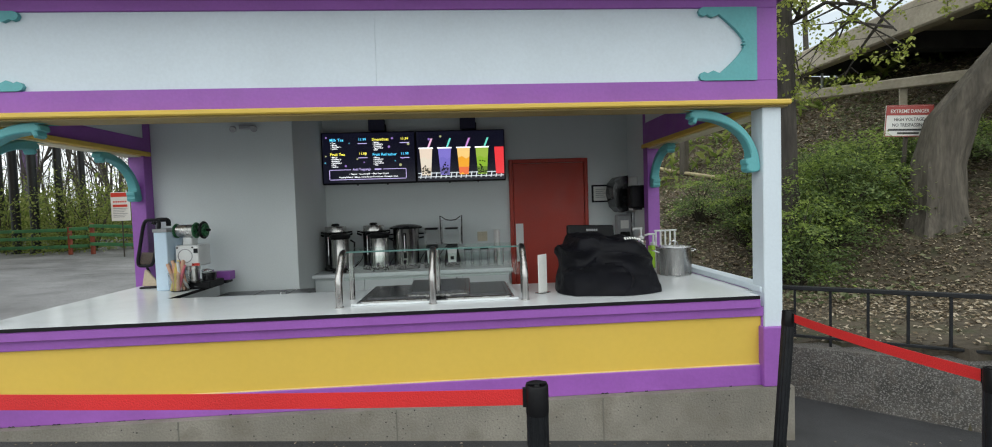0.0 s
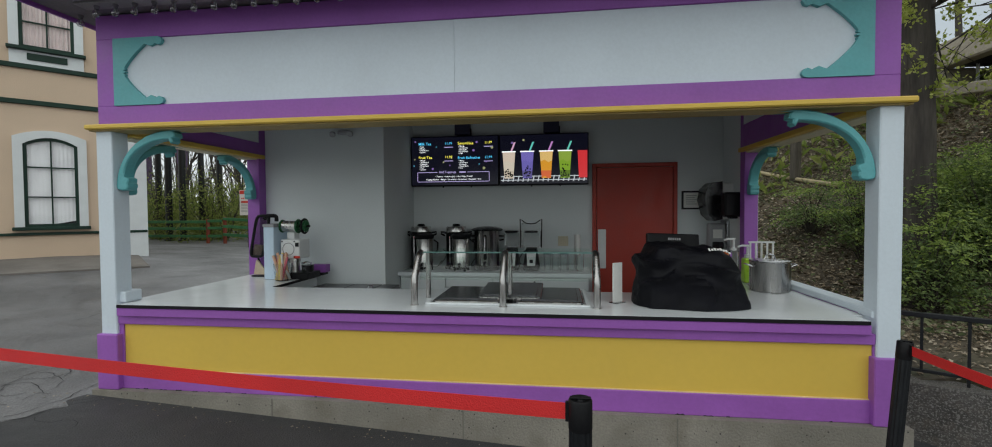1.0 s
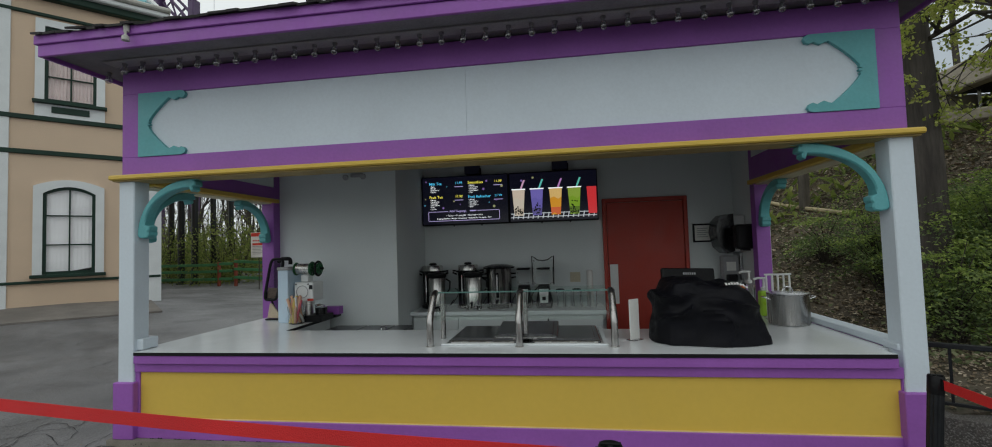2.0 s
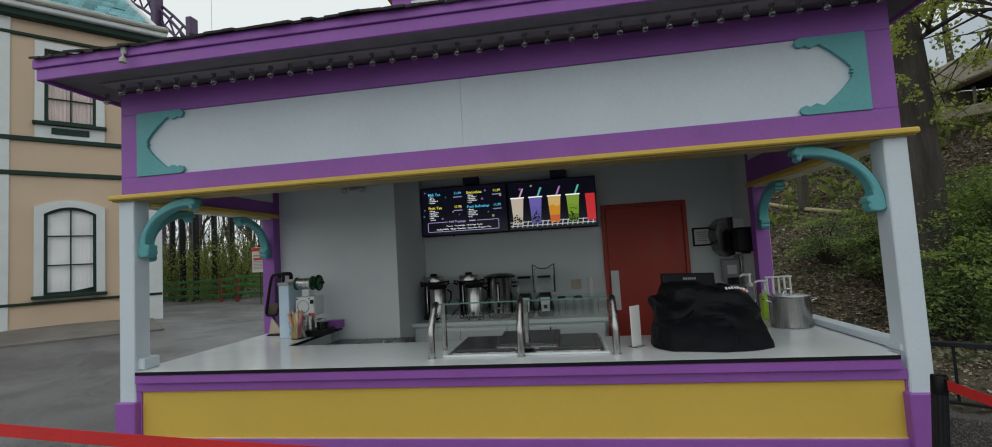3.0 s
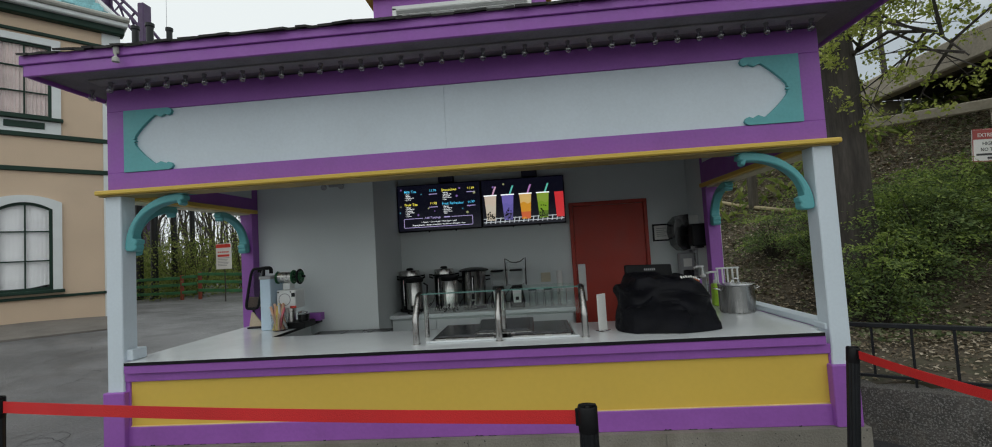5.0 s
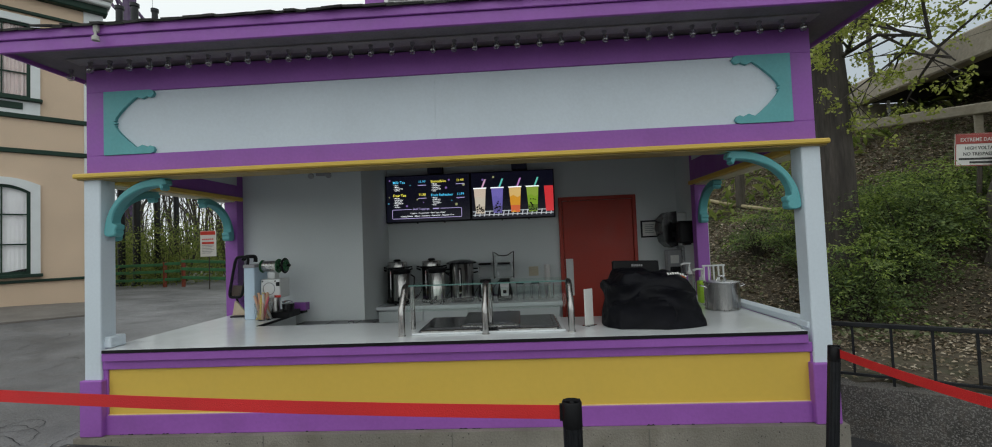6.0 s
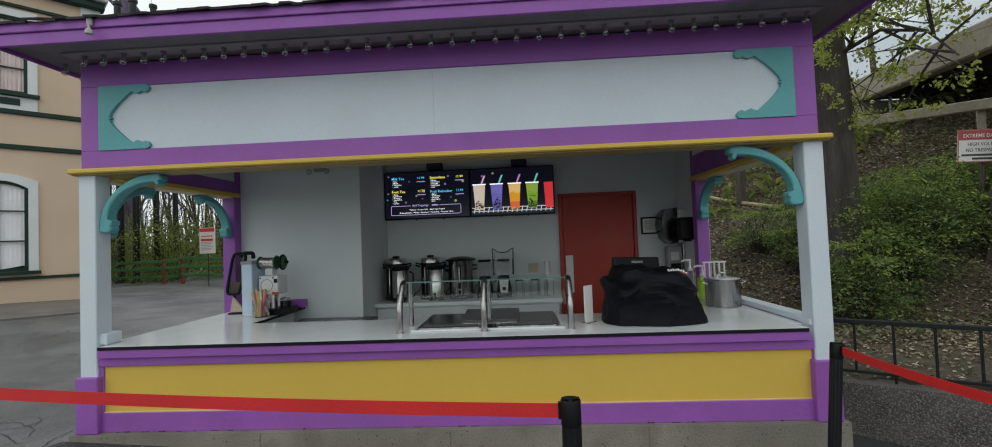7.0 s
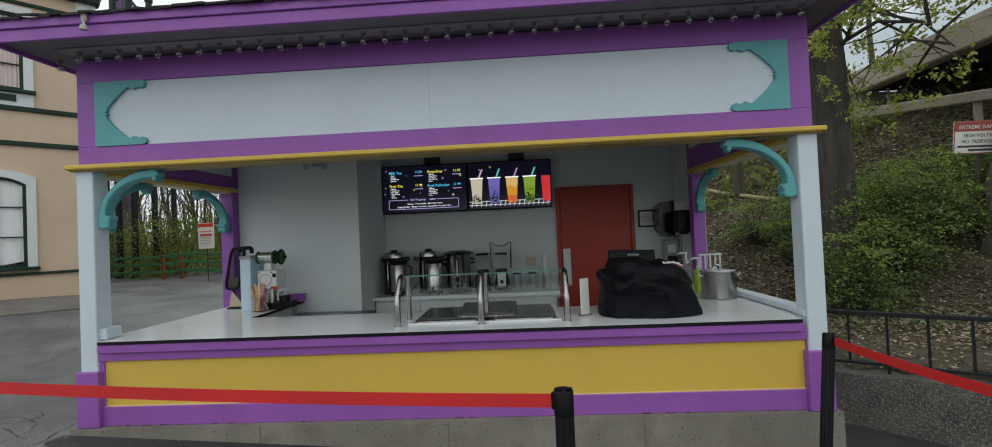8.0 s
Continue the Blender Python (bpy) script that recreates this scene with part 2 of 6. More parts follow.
def tube(bm, pts, r0, r1=None, seg=8, m=None):
    """A round bar along points, its radius going from r0 to r1."""
    r1 = r0 if r1 is None else r1
    pts = [Vector(p) for p in pts]
    rings, up = [], Vector((0.31, 0.17, 0.93))
    for i, p in enumerate(pts):
        d = (pts[min(i + 1, len(pts) - 1)] - pts[max(i - 1, 0)]).normalized()
        a = d.cross(up)
        if a.length < 0.05:
            a = d.cross(Vector((1, 0, 0)))
        a.normalize()
        b = d.cross(a)
        r = r0 + (r1 - r0) * i / max(1, len(pts) - 1)
        rings.append([bm.verts.new(p + (a * math.cos(2 * math.pi * k / seg) + b * math.sin(2 * math.pi * k / seg)) * r) for k in range(seg)])
    for a, b in zip(rings, rings[1:]):
        for i in range(seg):
            j = (i + 1) % seg
            bm.faces.new((a[i], a[j], b[j], b[i]))
    bm.faces.new(rings[0][::-1])
    bm.faces.new(rings[-1])
    if m:
        bmesh.ops.transform(bm, matrix=m, verts=[v for r in rings for v in r])
    return bm


def prism(poly, depth, m=None, bm=None):
    """An outline in x and z, made solid from y = 0 to y = depth."""
    bm = bm or bmesh.new()
    f = [bm.verts.new((x, 0, z)) for x, z in poly]
    b = [bm.verts.new((x, depth, z)) for x, z in poly]
    k = len(poly)
    faces = [bm.faces.new(f), bm.faces.new(b[::-1])]
    for i in range(k):
        j = (i + 1) % k
        faces.append(bm.faces.new((f[j], f[i], b[i], b[j])))
    bmesh.ops.recalc_face_normals(bm, faces=faces)
    if m:
        bmesh.ops.transform(bm, matrix=m, verts=f + b)
    return bm


def part(name, bm, material, parent=None, label="", smooth=False):
    me = bpy.data.meshes.new(name)
    bm.normal_update()
    if smooth:
        for f in bm.faces:
            f.smooth = True
        for e in bm.edges:
            if len(e.link_faces) == 2 and e.calc_face_angle(0) > 0.7:
                e.smooth = False
    bm.to_mesh(me)
    bm.free()
    me.materials.append(material)
    ob = new(name, me)
    ob.parent = parent
    return tagged(ob, label)


def thing(name, label, category, m=None, group="", kind=""):
    ob = new(name)
    ob.empty_display_size = 0.1
    if m is not None:
        ob.matrix_basis = m
    return tagged(ob, label, category, group, kind)


def shared(name, me, parent, m):
    ob = new(name, me)
    ob.parent = parent
    ob.matrix_basis = m
    return ob


def lettering(text, size, material, parent, m, name="lettering", depth=0.0015, align="LEFT", label=""):
    cu = bpy.data.curves.new(name, "FONT")
    cu.body, cu.size, cu.extrude, cu.align_x, cu.resolution_u, cu.offset = text, size, depth, align, 2, size * 0.004
    tmp = bpy.data.objects.new(name, cu)
    scene.collection.objects.link(tmp)
    me = bpy.data.meshes.new_from_object(tmp.evaluated_get(bpy.context.evaluated_depsgraph_get()))
    bpy.data.objects.remove(tmp)
    bpy.data.curves.remove(cu)
    me.materials.clear()
    me.materials.append(material)
    ob = new(name, me)
    ob.parent = parent
    ob.matrix_basis = m
    return tagged(ob, label)


def smoothstep(a, b, x):
    t = min(1, max(0, (x - a) / (b - a)))
    return t * t * (3 - 2 * t)


def ground_z(x, y):
    """The sloping tarmac: it falls to the east, rises a little to the back and dips again towards the fence."""
    return 0.075 - 0.0615 * min(9.0, max(-9.0, x)) + (0.03 * max(-3.0, y) if y < 5 else max(0.0, 0.15 - 0.03 * (y - 5)))


def hill_z(x, y):
    """The wooded bank above the retaining wall."""
    v = max(0.0, (x + y - 7.6) * 0.707)
    w = 0.30 + 0.10 * min(7.0, max(0, x - 3.15)) + (0.5 * v if v < 6.5 else 3.25 + 0.10 * min(12.0, v - 6.5))
    return w + 0.10 * noise.noise((x * 0.7, y * 0.7, 3.0)) * smoothstep(0.1, 1.5, x - 3.2)


# ---- ground and bank ----
def sheet(xs, ys, f):
    bm = bmesh.new()
    rows = [[bm.verts.new((x, y, f(x, y))) for x in xs] for y in ys]
    for a, b in zip(rows, rows[1:]):
        for i in range(len(xs) - 1):
            bm.faces.new((a[i], a[i + 1], b[i + 1], b[i]))
    return bm


def steps(*runs):
    out = []
    for a, b, s in runs:
        k = max(1, round((b - a) / s))
        out += [a + (b - a) * i / k for i in range(k)]
    return out + [runs[-1][1]]


tagged(part("ground", sheet(steps((-400, -40, 45), (-40, -12, 4), (-12, 8, 0.5), (8, 40, 4), (40, 400, 45)),
                            steps((-400, -30, 45), (-30, -8, 4), (-8, 14, 0.5), (14, 50, 5), (50, 400, 45)), ground_z), ASPHALT, smooth=True),
       "dark grey cracked asphalt forecourt, gently sloping", "ground", kind="structure")



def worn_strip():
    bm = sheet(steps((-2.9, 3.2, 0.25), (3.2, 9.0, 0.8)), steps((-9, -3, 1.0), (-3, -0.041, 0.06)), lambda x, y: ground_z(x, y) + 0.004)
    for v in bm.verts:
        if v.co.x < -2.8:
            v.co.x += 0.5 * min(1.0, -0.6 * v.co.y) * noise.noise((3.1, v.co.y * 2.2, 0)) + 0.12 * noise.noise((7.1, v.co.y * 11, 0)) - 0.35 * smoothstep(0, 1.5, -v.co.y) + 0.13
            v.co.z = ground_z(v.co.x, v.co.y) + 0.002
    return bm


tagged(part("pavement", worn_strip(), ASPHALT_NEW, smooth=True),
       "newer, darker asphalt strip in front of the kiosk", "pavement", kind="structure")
tagged(part("pavement", sheet(steps((2.721, 4.6, 0.15)), steps((-0.041, 3.0, 0.3)), lambda x, y: ground_z(x, y) + 0.004), ASPHALT_NEW, smooth=True),
       "dark asphalt gap between kiosk and retaining wall", "pavement", kind="structure")

WALL_A, WALL_B, WALL_C = Vector((8.6, -2.7)), Vector((2.9, 0.868)), Vector((2.9, 9.0))


def beyond_wall(x, y):
    """How far a place lies behind the retaining wall."""
    d = (WALL_A - WALL_B).normalized()
    return min((Vector((x, y)) - WALL_B).dot(Vector((-d.y, d.x))), x - WALL_B.x)


tagged(part("bank", sheet(steps((2.85, 9, 0.15), (9, 20, 0.6), (20, 80, 6)), steps((-12, -3, 1.5), (-3, 9, 0.15), (9, 24, 0.6), (24, 90, 6)),
                          lambda x, y: hill_z(x, y) if beyond_wall(x, y) > 0.08 else -0.9), SOIL, smooth=True),
       "wooded earth bank rising behind the retaining wall", "bank", kind="structure")


def crack_lines():
    rng = random.Random(5)
    bm = bmesh.new()
    for x, y, a, k in [(-2.8 - 0.28 * (i % 5) - 0.1 * (i // 5), -0.15 - 0.22 * (i // 5) - 0.07 * (i % 3), i * 1.37, 14 + i % 7) for i in range(18)] + [(-3.1, -0.3, 3.9, 16), (-3.4, -0.8, 2.9, 18), (-2.9, 0.6, 2.6, 22), (-4.6, 1.4, 0.9, 16), (-3.9, -1.4, 5.2, 14), (-5.6, 2.2, 3.4, 18), (-2.75, -0.4, 5.0, 8), (-3.0, -0.1, 3.3, 12), (-3.6, 0.3, 4.4, 14), (-4.2, -0.6, 4.0, 14)]:
        pts = []
        for i in range(k):
            pts.append((x, y, ground_z(x, y) + 0.002))
            a += rng.uniform(-0.7, 0.7)
            x, y = x + 0.06 * math.cos(a), y + 0.06 * math.sin(a)
        for p, q in zip(pts, pts[1:]):
            d = Vector((q[0] - p[0], q[1] - p[1], 0)).normalized()
            s = Vector((-d.y, d.x, 0)) * rng.uniform(0.0012, 0.0035)
            up = Vector((0, 0, 0.003))
            bm.faces.new([bm.verts.new(Vector(v) + up) for v in (Vector(p) - s, Vector(q) - s, Vector(q) + s, Vector(p) + s)])
    return bm


tagged(part("crack", crack_lines(), mat("tar_crack", (0.018, 0.018, 0.02), 0.9, vary=0.3)), "thin dark cracks in the asphalt", "crack", kind="structure")


def litter(name, count, place, size, material, label, category, lift=0.01, flat=0.5, seed=1, aspect=0.6):
    """Small folded leaves strewn over a surface, as one object."""
    rng = random.Random(seed)
    vs, fs = [], []
    for _ in range(count):
        p = place(rng)
        if p is None:
            continue
        a, tx, ty = rng.uniform(0, 6.28), rng.uniform(-flat, flat), rng.uniform(-flat, flat)
        s = rng.uniform(*size)
        r = Euler((tx, ty, a)).to_matrix()
        k = len(vs)
        o = Vector(p) + Vector((0, 0, lift + rng.uniform(0, lift)))
        for v in ((-0.5, 0, 0), (0, -0.5 * aspect, 0.12), (0.5, 0, 0), (0, 0.5 * aspect, 0.12)):
            vs.append(o + r @ (Vector(v) * s))
        fs += [(k, k + 1, k + 2), (k, k + 2, k + 3)]
    me = bpy.data.meshes.new(name)
    me.from_pydata(vs, [], fs)
    me.materials.append(material)
    return tagged(new(name, me), label, category, kind="stuff")


def on_bank(x0, x1, y0, y1, near=0.15, keep=None):
    def f(rng):
        x, y = rng.uniform(x0, x1), rng.uniform(y0, y1)
        if beyond_wall(x, y) < near or (keep and rng.random() > keep(x, y)):
            return None
        return x, y, hill_z(x, y)
    return f


litter("leaf_litter", 84000, on_bank(3.0, 9.5, -2.0, 8.5, keep=lambda x, y: 0.22 + 0.78 * smoothstep(0.5, 1.5, beyond_wall(x, y))), (0.018, 0.055), LEAF_DRY, "brown fallen leaves strewn over the bank", "leaves", seed=3)
litter("leaf_litter", 30000, on_bank(3.2, 16, 3, 18), (0.05, 0.11), LEAF_DRY, "brown fallen leaves high on the bank", "leaves", seed=4)
litter("ivy", 34000, on_bank(3.2, 15, 1.5, 17, keep=lambda x, y: 0.15 + 0.85 * smoothstep(-0.15, 0.3, noise.noise((x * 0.55, y * 0.55, 0)))), (0.035, 0.085), LEAF_IVY,
       "low ivy creeping over the leafy bank", "ivy", lift=0.05, flat=0.7, seed=6, aspect=0.8)
litter("grass", 24000, on_bank(4.5, 30, 6.6, 34), (0.12, 0.4), LEAF_BRUSH, "sparse grass at the top of the bank", "grass", lift=0.08, flat=1.2, seed=8, aspect=0.3)
litter("leaf_litter", 320, lambda r: (lambda x, y: (x, y, ground_z(x, y)))(r.uniform(-5, 4), r.choice((r.uniform(-0.16, -0.05), r.uniform(-0.2, -0.05), r.uniform(-2.5, 0)))), (0.008, 0.022), LEAF_DRY,
       "scattered crumbs of dry leaves on the asphalt", "leaves", lift=0.003, flat=0.2, seed=9)


def retaining_wall():
    w = thing("retaining_wall", "grey exposed-aggregate concrete retaining wall with a plain cap", "wall", kind="structure")
    for a, b, top in ((WALL_A, WALL_B, 0.315), (WALL_B, WALL_C, 0.309)):
        d = (b - a).normalized()
        n = Vector((d.y, -d.x))
        bm = bmesh.new()
        k = max(2, round((b - a).length / 0.4))
        for i in range(k):
            p, q = a + (b - a) * (i / k), a + (b - a) * ((i + 1) / k)
            quad = [p, q, q + n * 0.22, p + n * 0.22]
            lo = [bm.verts.new((v.x, v.y, -0.9)) for v in quad]
            hi = [bm.verts.new((v.x, v.y, top)) for v in quad]
            bm.faces.new(hi)
            bm.faces.new((lo[0], lo[1], hi[1], hi[0]))
            bm.faces.new((lo[3], hi[3], hi[2], lo[2]))
            bm.faces.new((lo[0], hi[0], hi[3], lo[3]))
            bm.faces.new((lo[1], lo[2], hi[2], hi[1]))
        bmesh.ops.remove_doubles(bm, verts=bm.verts[:], dist=0.001)
        bmesh.ops.recalc_face_normals(bm, faces=bm.faces[:])
        part("wall_face", bm, PEBBLE, w)
    return w


retaining_wall()


def bank_railing():
    r = thing("railing", "low black metal railing along the retaining wall", "railing")
    for a, b in ((WALL_A, WALL_B),):
        d = (b - a).normalized()
        n = Vector((d.y, -d.x)) * 0.12
        a, b = a + n, b + n + d * 0.22
        m = Matrix.Translation((a.x, a.y, 0)) @ Matrix.Rotation(math.atan2(d.y, d.x), 4, "Z")
        ln = (b - a).length
        part("top_rail", box(0, ln, -0.022, 0.022, 0.775, 0.81, 0.004, m), BLACK_METAL, r)
        part("bottom_rail", box(0, ln, -0.014, 0.014, 0.372, 0.395, 0.003, m), BLACK_METAL, r)
        k = round(ln / 0.25)
        for i in range(k):
            x = ln * (i + 0.5) / k
            low = 0.31 if i % 6 == 0 else 0.385
            part("baluster", box(x - 0.009, x + 0.009, -0.009, 0.009, low, 0.78, 0, m), BLACK_METAL, r)
    return r


bank_railing()

# ---- kiosk ----
kiosk = thing("kiosk", "purple, yellow and white timber drinks kiosk with teal brackets", "kiosk", kind="structure")
bm = bmesh.new()
bx(bm, -2.72, 2.72, -0.04, 2.95, -0.9, 0.283)
part("concrete_base", bm, CONCRETE, kiosk, "weathered grey concrete plinth")
for x in (-1.3, 0.05, 1.4):
    part("joint", box(x - 0.004, x + 0.004, -0.043, -0.02, -0.2, 0.28, 0), mat("joint_shadow", (0.15, 0.14, 0.12), 0.9), kiosk)


def bug_holes():
    """Small pits in the face of the cast concrete."""
    rng = random.Random(11)
    bm = bmesh.new()
    for _ in range(260):
        x, z, r = rng.uniform(-2.7, 2.7), rng.uniform(-0.15, 0.27), rng.uniform(0.002, 0.006)
        if z < ground_z(x, 0) + 0.01:
            continue
        c = [bm.verts.new((x + r * math.cos(i * 1.047), -0.0415, z + r * math.sin(i * 1.047))) for i in range(6)]
        bm.faces.new(c)
    return bm


tagged(part("pit", bug_holes(), mat("concrete_pit", (0.06, 0.055, 0.05), 0.95), kiosk), kind="stuff")

part("lower_board", box(-2.54, 2.54, 0.012, 0.05, 0.283, 0.424), PURPLE, kiosk)
chip_rng = random.Random(17)
CHIP = mat("bare_dark_wood", (0.03, 0.022, 0.03), 0.9, vary=0.3)
for i in range(16):
    x, w, h = chip_rng.uniform(-2.5, 2.3) if i > 6 else -2.35 + i * 0.13, chip_rng.uniform(0.015, 0.07), chip_rng.uniform(0.003, 0.010)
    part("paint_chip", prism([(x, 0.2835), (x + w, 0.2835), (x + w * 0.8, 0.2835 + h), (x + w * 0.45, 0.2835 + h * 0.5), (x + w * 0.2, 0.2835 + h)], 0.002, Matrix.Translation((0, 0.0105, 0))), CHIP, kiosk)
part("front_panel", box(-2.535, 2.535, 0.03, 0.07, 0.415, 0.77), YELLOW, kiosk, "flat yellow painted panel")
part("panel_lip", box(-2.535, 2.535, 0.02, 0.03, 0.418, 0.430, 0.002), mat("pale_sill", (0.66, 0.5, 0.24), 0.6), kiosk)
part("upper_board", box(-2.54, 2.54, 0.008, 0.05, 0.76, 0.825), PURPLE, kiosk)
part("counter_apron", box(-2.52, 2.50, -0.022, 0.05, 0.825, 0.884), PURPLE, kiosk)
part("stile", box(-2.55, -2.505, 0.018, 0.06, 0.40, 0.76), PURPLE, kiosk)
part("stile", box(2.53, 2.55, 0.018, 0.06, 0.40, 0.76), PURPLE, kiosk)
part("side_panel", box(-2.66, -2.58, 0.14, 1.70, 0.283, 0.88), PURPLE, kiosk)
part("side_panel", box(2.58, 2.66, 0.14, 2.02, 0.283, 0.88), PURPLE, kiosk)

for s in (-1, 1):
    x0, x1 = sorted((s * 2.54, s * 2.67))
    post = part("post", box(x0, x1, 0.0, 0.135, 0.28, 2.19, 0.006), WHITE, kiosk, "white painted square post")
    x0, x1 = sorted((s * 2.515, s * 2.685))
    part("plinth_block", box(x0, x1, -0.028, 0.15, 0.284, 0.69, 0.006), PURPLE, post, "purple block at the post's foot")
    x0, x1 = sorted((s * (2.495 if s < 0 else 2.53), s * 2.665))
    part("collar", box(x0, x1, 0.03, 0.175, 0.912, 0.995 if s < 0 else 0.96, 0.008), WHITE, post)
part("rear_post", box(-2.67, -2.53, 1.68, 1.799, 0.28, 2.9), PURPLE, kiosk)
part("rear_post", box(2.54, 2.67, 2.02, 2.139, 0.28, 2.9), PURPLE, kiosk)
part("side_sill", box(2.552, 2.665, 0.13, 2.02, 0.912, 0.96, 0.006), WHITE, kiosk)

# front header with its sign panel
part("top_rail", box(-2.645, 2.645, 0.0, 0.13, 2.826, 3.0, 0.004), PURPLE, kiosk)
part("bottom_rail", box(-2.645, 2.645, 0.0, 0.13, 2.214, 2.35, 0.004), PURPLE, kiosk)
part("stile", box(-2.645, -2.5, 0.001, 0.13, 2.349, 2.827, 0.003), PURPLE, kiosk)
part("stile", box(2.5, 2.645, 0.001, 0.13, 2.349, 2.827, 0.003), PURPLE, kiosk)
part("sign_panel", box(-2.5, 0.0, 0.014, 0.12, 2.35, 2.826, 0.001), WHITE, kiosk, "blank white sign panel")
part("sign_panel", box(0.001, 2.5, 0.0145, 0.12, 2.35, 2.826, 0.001), WHITE, kiosk, "blank white sign panel")
part("ledge", box(-2.71, 2.71, -0.055, 0.16, 2.178, 2.213, 0.008), YELLOW, kiosk, "yellow moulded ledge under the sign")
# Thin board below the ledge, in a darker ochre than its yellow.
part("ledge_underside", box(-2.70, 2.70, -0.025, 0.158, 2.168, 2.178, 0.002), mat("underside_ochre", (0.42, 0.31, 0.12), 0.6), kiosk, "ochre underside of the ledge, darker than its yellow front")
part("header_back", box(-2.54, 2.54, 0.13, 0.15, 2.213, 2.98, 0), WALL, kiosk)


def corner_ornament(flip):
    half = [(0.0, 0.0), (0.36, 0.0), (0.385, -0.008), (0.395, -0.028), (0.383, -0.05), (0.36, -0.058), (0.338, -0.047), (0.325, -0.055),
            (0.30, -0.066), (0.275, -0.055), (0.255, -0.048)]
    for i in range(1, 11):
        d = 0.191 - 0.0165 * i
        half.append((0.078 + 0.177 * (d / 0.191) ** 1.4, -0.239 + d))
    half += [(0.072, -0.208), (0.093, -0.214), (0.094, -0.223), (0.076, -0.229), (0.096, -0.234), (0.10, -0.239)]
    other = [(x, -0.478 - z) for x, z in half[::-1]]
    poly = [(x * flip, z + 2.827) for x, z in half + other]
    return prism(poly, 0.03, Matrix.Translation((-2.499 * flip, -0.010, 0)))


for s in (1, -1):
    bmo = corner_ornament(s)
    part("corner_ornament", bmo, TEAL, kiosk, "scalloped teal corner ornament")


def bracket_mesh():
    """A curved knee brace in x and z: post at x = 0, beam at z = 0."""
    R, w = 0.43, 0.066
    out = [(0.0, -R + 0.02), (0.0, -R - 0.005), (0.012, -R - 0.022), (0.05, -R - 0.03), (0.085, -R - 0.022), (0.095, -R), (0.09, -R + 0.025), (0.10, -R + 0.04), (0.10, -R + 0.065), (w, -R + 0.08)]
    for i in range(0, 15):
        a = i / 14 * math.pi / 2
        out.append((R - (R - w) * math.cos(a), -R + 0.08 + (R - w - 0.08) * math.sin(a)))
    out += [(R + 0.015, -0.10), (R + 0.035, -0.085), (R + 0.03, -0.06), (R + 0.055, -0.05), (R + 0.05, -0.02), (R + 0.03, 0.0), (R - 0.08, 0.0)]
    for i in range(1, 14):
        a = math.pi / 2 - i / 14 * math.pi / 2
        out.append((R - R * math.cos(a) - 0.0, -R + R * math.sin(a)))
    bm = prism([(x, z * 0.93) for x, z in out], 0.085)
    bmesh.ops.bevel(bm, geom=[e for e in bm.edges if abs(e.verts[0].co.y - e.verts[1].co.y) < 1e-6], offset=0.008, segments=1, affect="EDGES")
    return bm


bracket = part("bracket", bracket_mesh(), TEAL, kiosk, "curved teal wooden bracket")
bracket.matrix_basis = pose(-2.54, 0.025, 2.167)
BR = bracket.data
for m in (Matrix.Translation((2.54, 0.11, 2.167)) @ Matrix.Rotation(math.pi, 4, "Z"),
          pose(-2.56, 0.135, 2.138, 0, 0, 90),
          pose(-2.645, 1.68, 2.138, 0, 0, -90), pose(2.56, 2.02, 2.138, 0, 0, -90)):
    tagged(shared("bracket", BR, kiosk, m), "curved teal wooden bracket")

for s, back in ((-1, 1.69), (1, 2.03)):
    x0, x1 = sorted((s * 2.52, s * 2.645))
    part("side_beam", box(x0, x1, 0.13, back, 2.19, 2.42 if s > 0 else 2.32, 0.003), PURPLE, kiosk)
    x0, x1 = sorted((s * 2.50, s * 2.70))
    part("side_ledge", box(x0, x1, 0.14, back + 0.06, 2.15, 2.192, 0.005), YELLOW, kiosk)
    x0, x1 = sorted((s * 2.555, s * 2.698))
    part("ledge_underside", box(x0, x1, 0.165, back + 0.055, 2.139, 2.15, 0.002), CREAM, kiosk, "cream painted underside of the ledge")
    x0, x1 = sorted((s * 2.53, s * 2.64))
    part("side_frieze", box(x0, x1, 0.13, back, 2.42 if s > 0 else 2.32, 2.98, 0), WALL, kiosk)

part("ceiling", box(-2.6, 2.6, 0.152, 2.829, 2.90, 2.95, 0), SOFFIT, kiosk, "dull grey boarded ceiling")
part("floor", box(-2.6, 2.6, 0.08, 2.85, 0.2835, 0.29, 0), mat("kiosk_floor", (0.2, 0.19, 0.18), 0.7), kiosk)
part("back_wall", box(-2.66, 2.72, 2.83, 2.95, 0.2, 3.0, 0), WALL, kiosk)
part("partition", box(-2.62, -1.17, 1.80, 2.829, 0.284, 2.899, 0.003), WALL, kiosk, "plain light grey partition")
part("side_wall", box(2.60, 2.72, 2.14, 2.829, 0.284, 2.899, 0.003), WALL, kiosk)
part("side_wall", box(-2.72, -2.62, 1.80, 2.829, 0.284, 3.0, 0.003), PURPLE, kiosk)

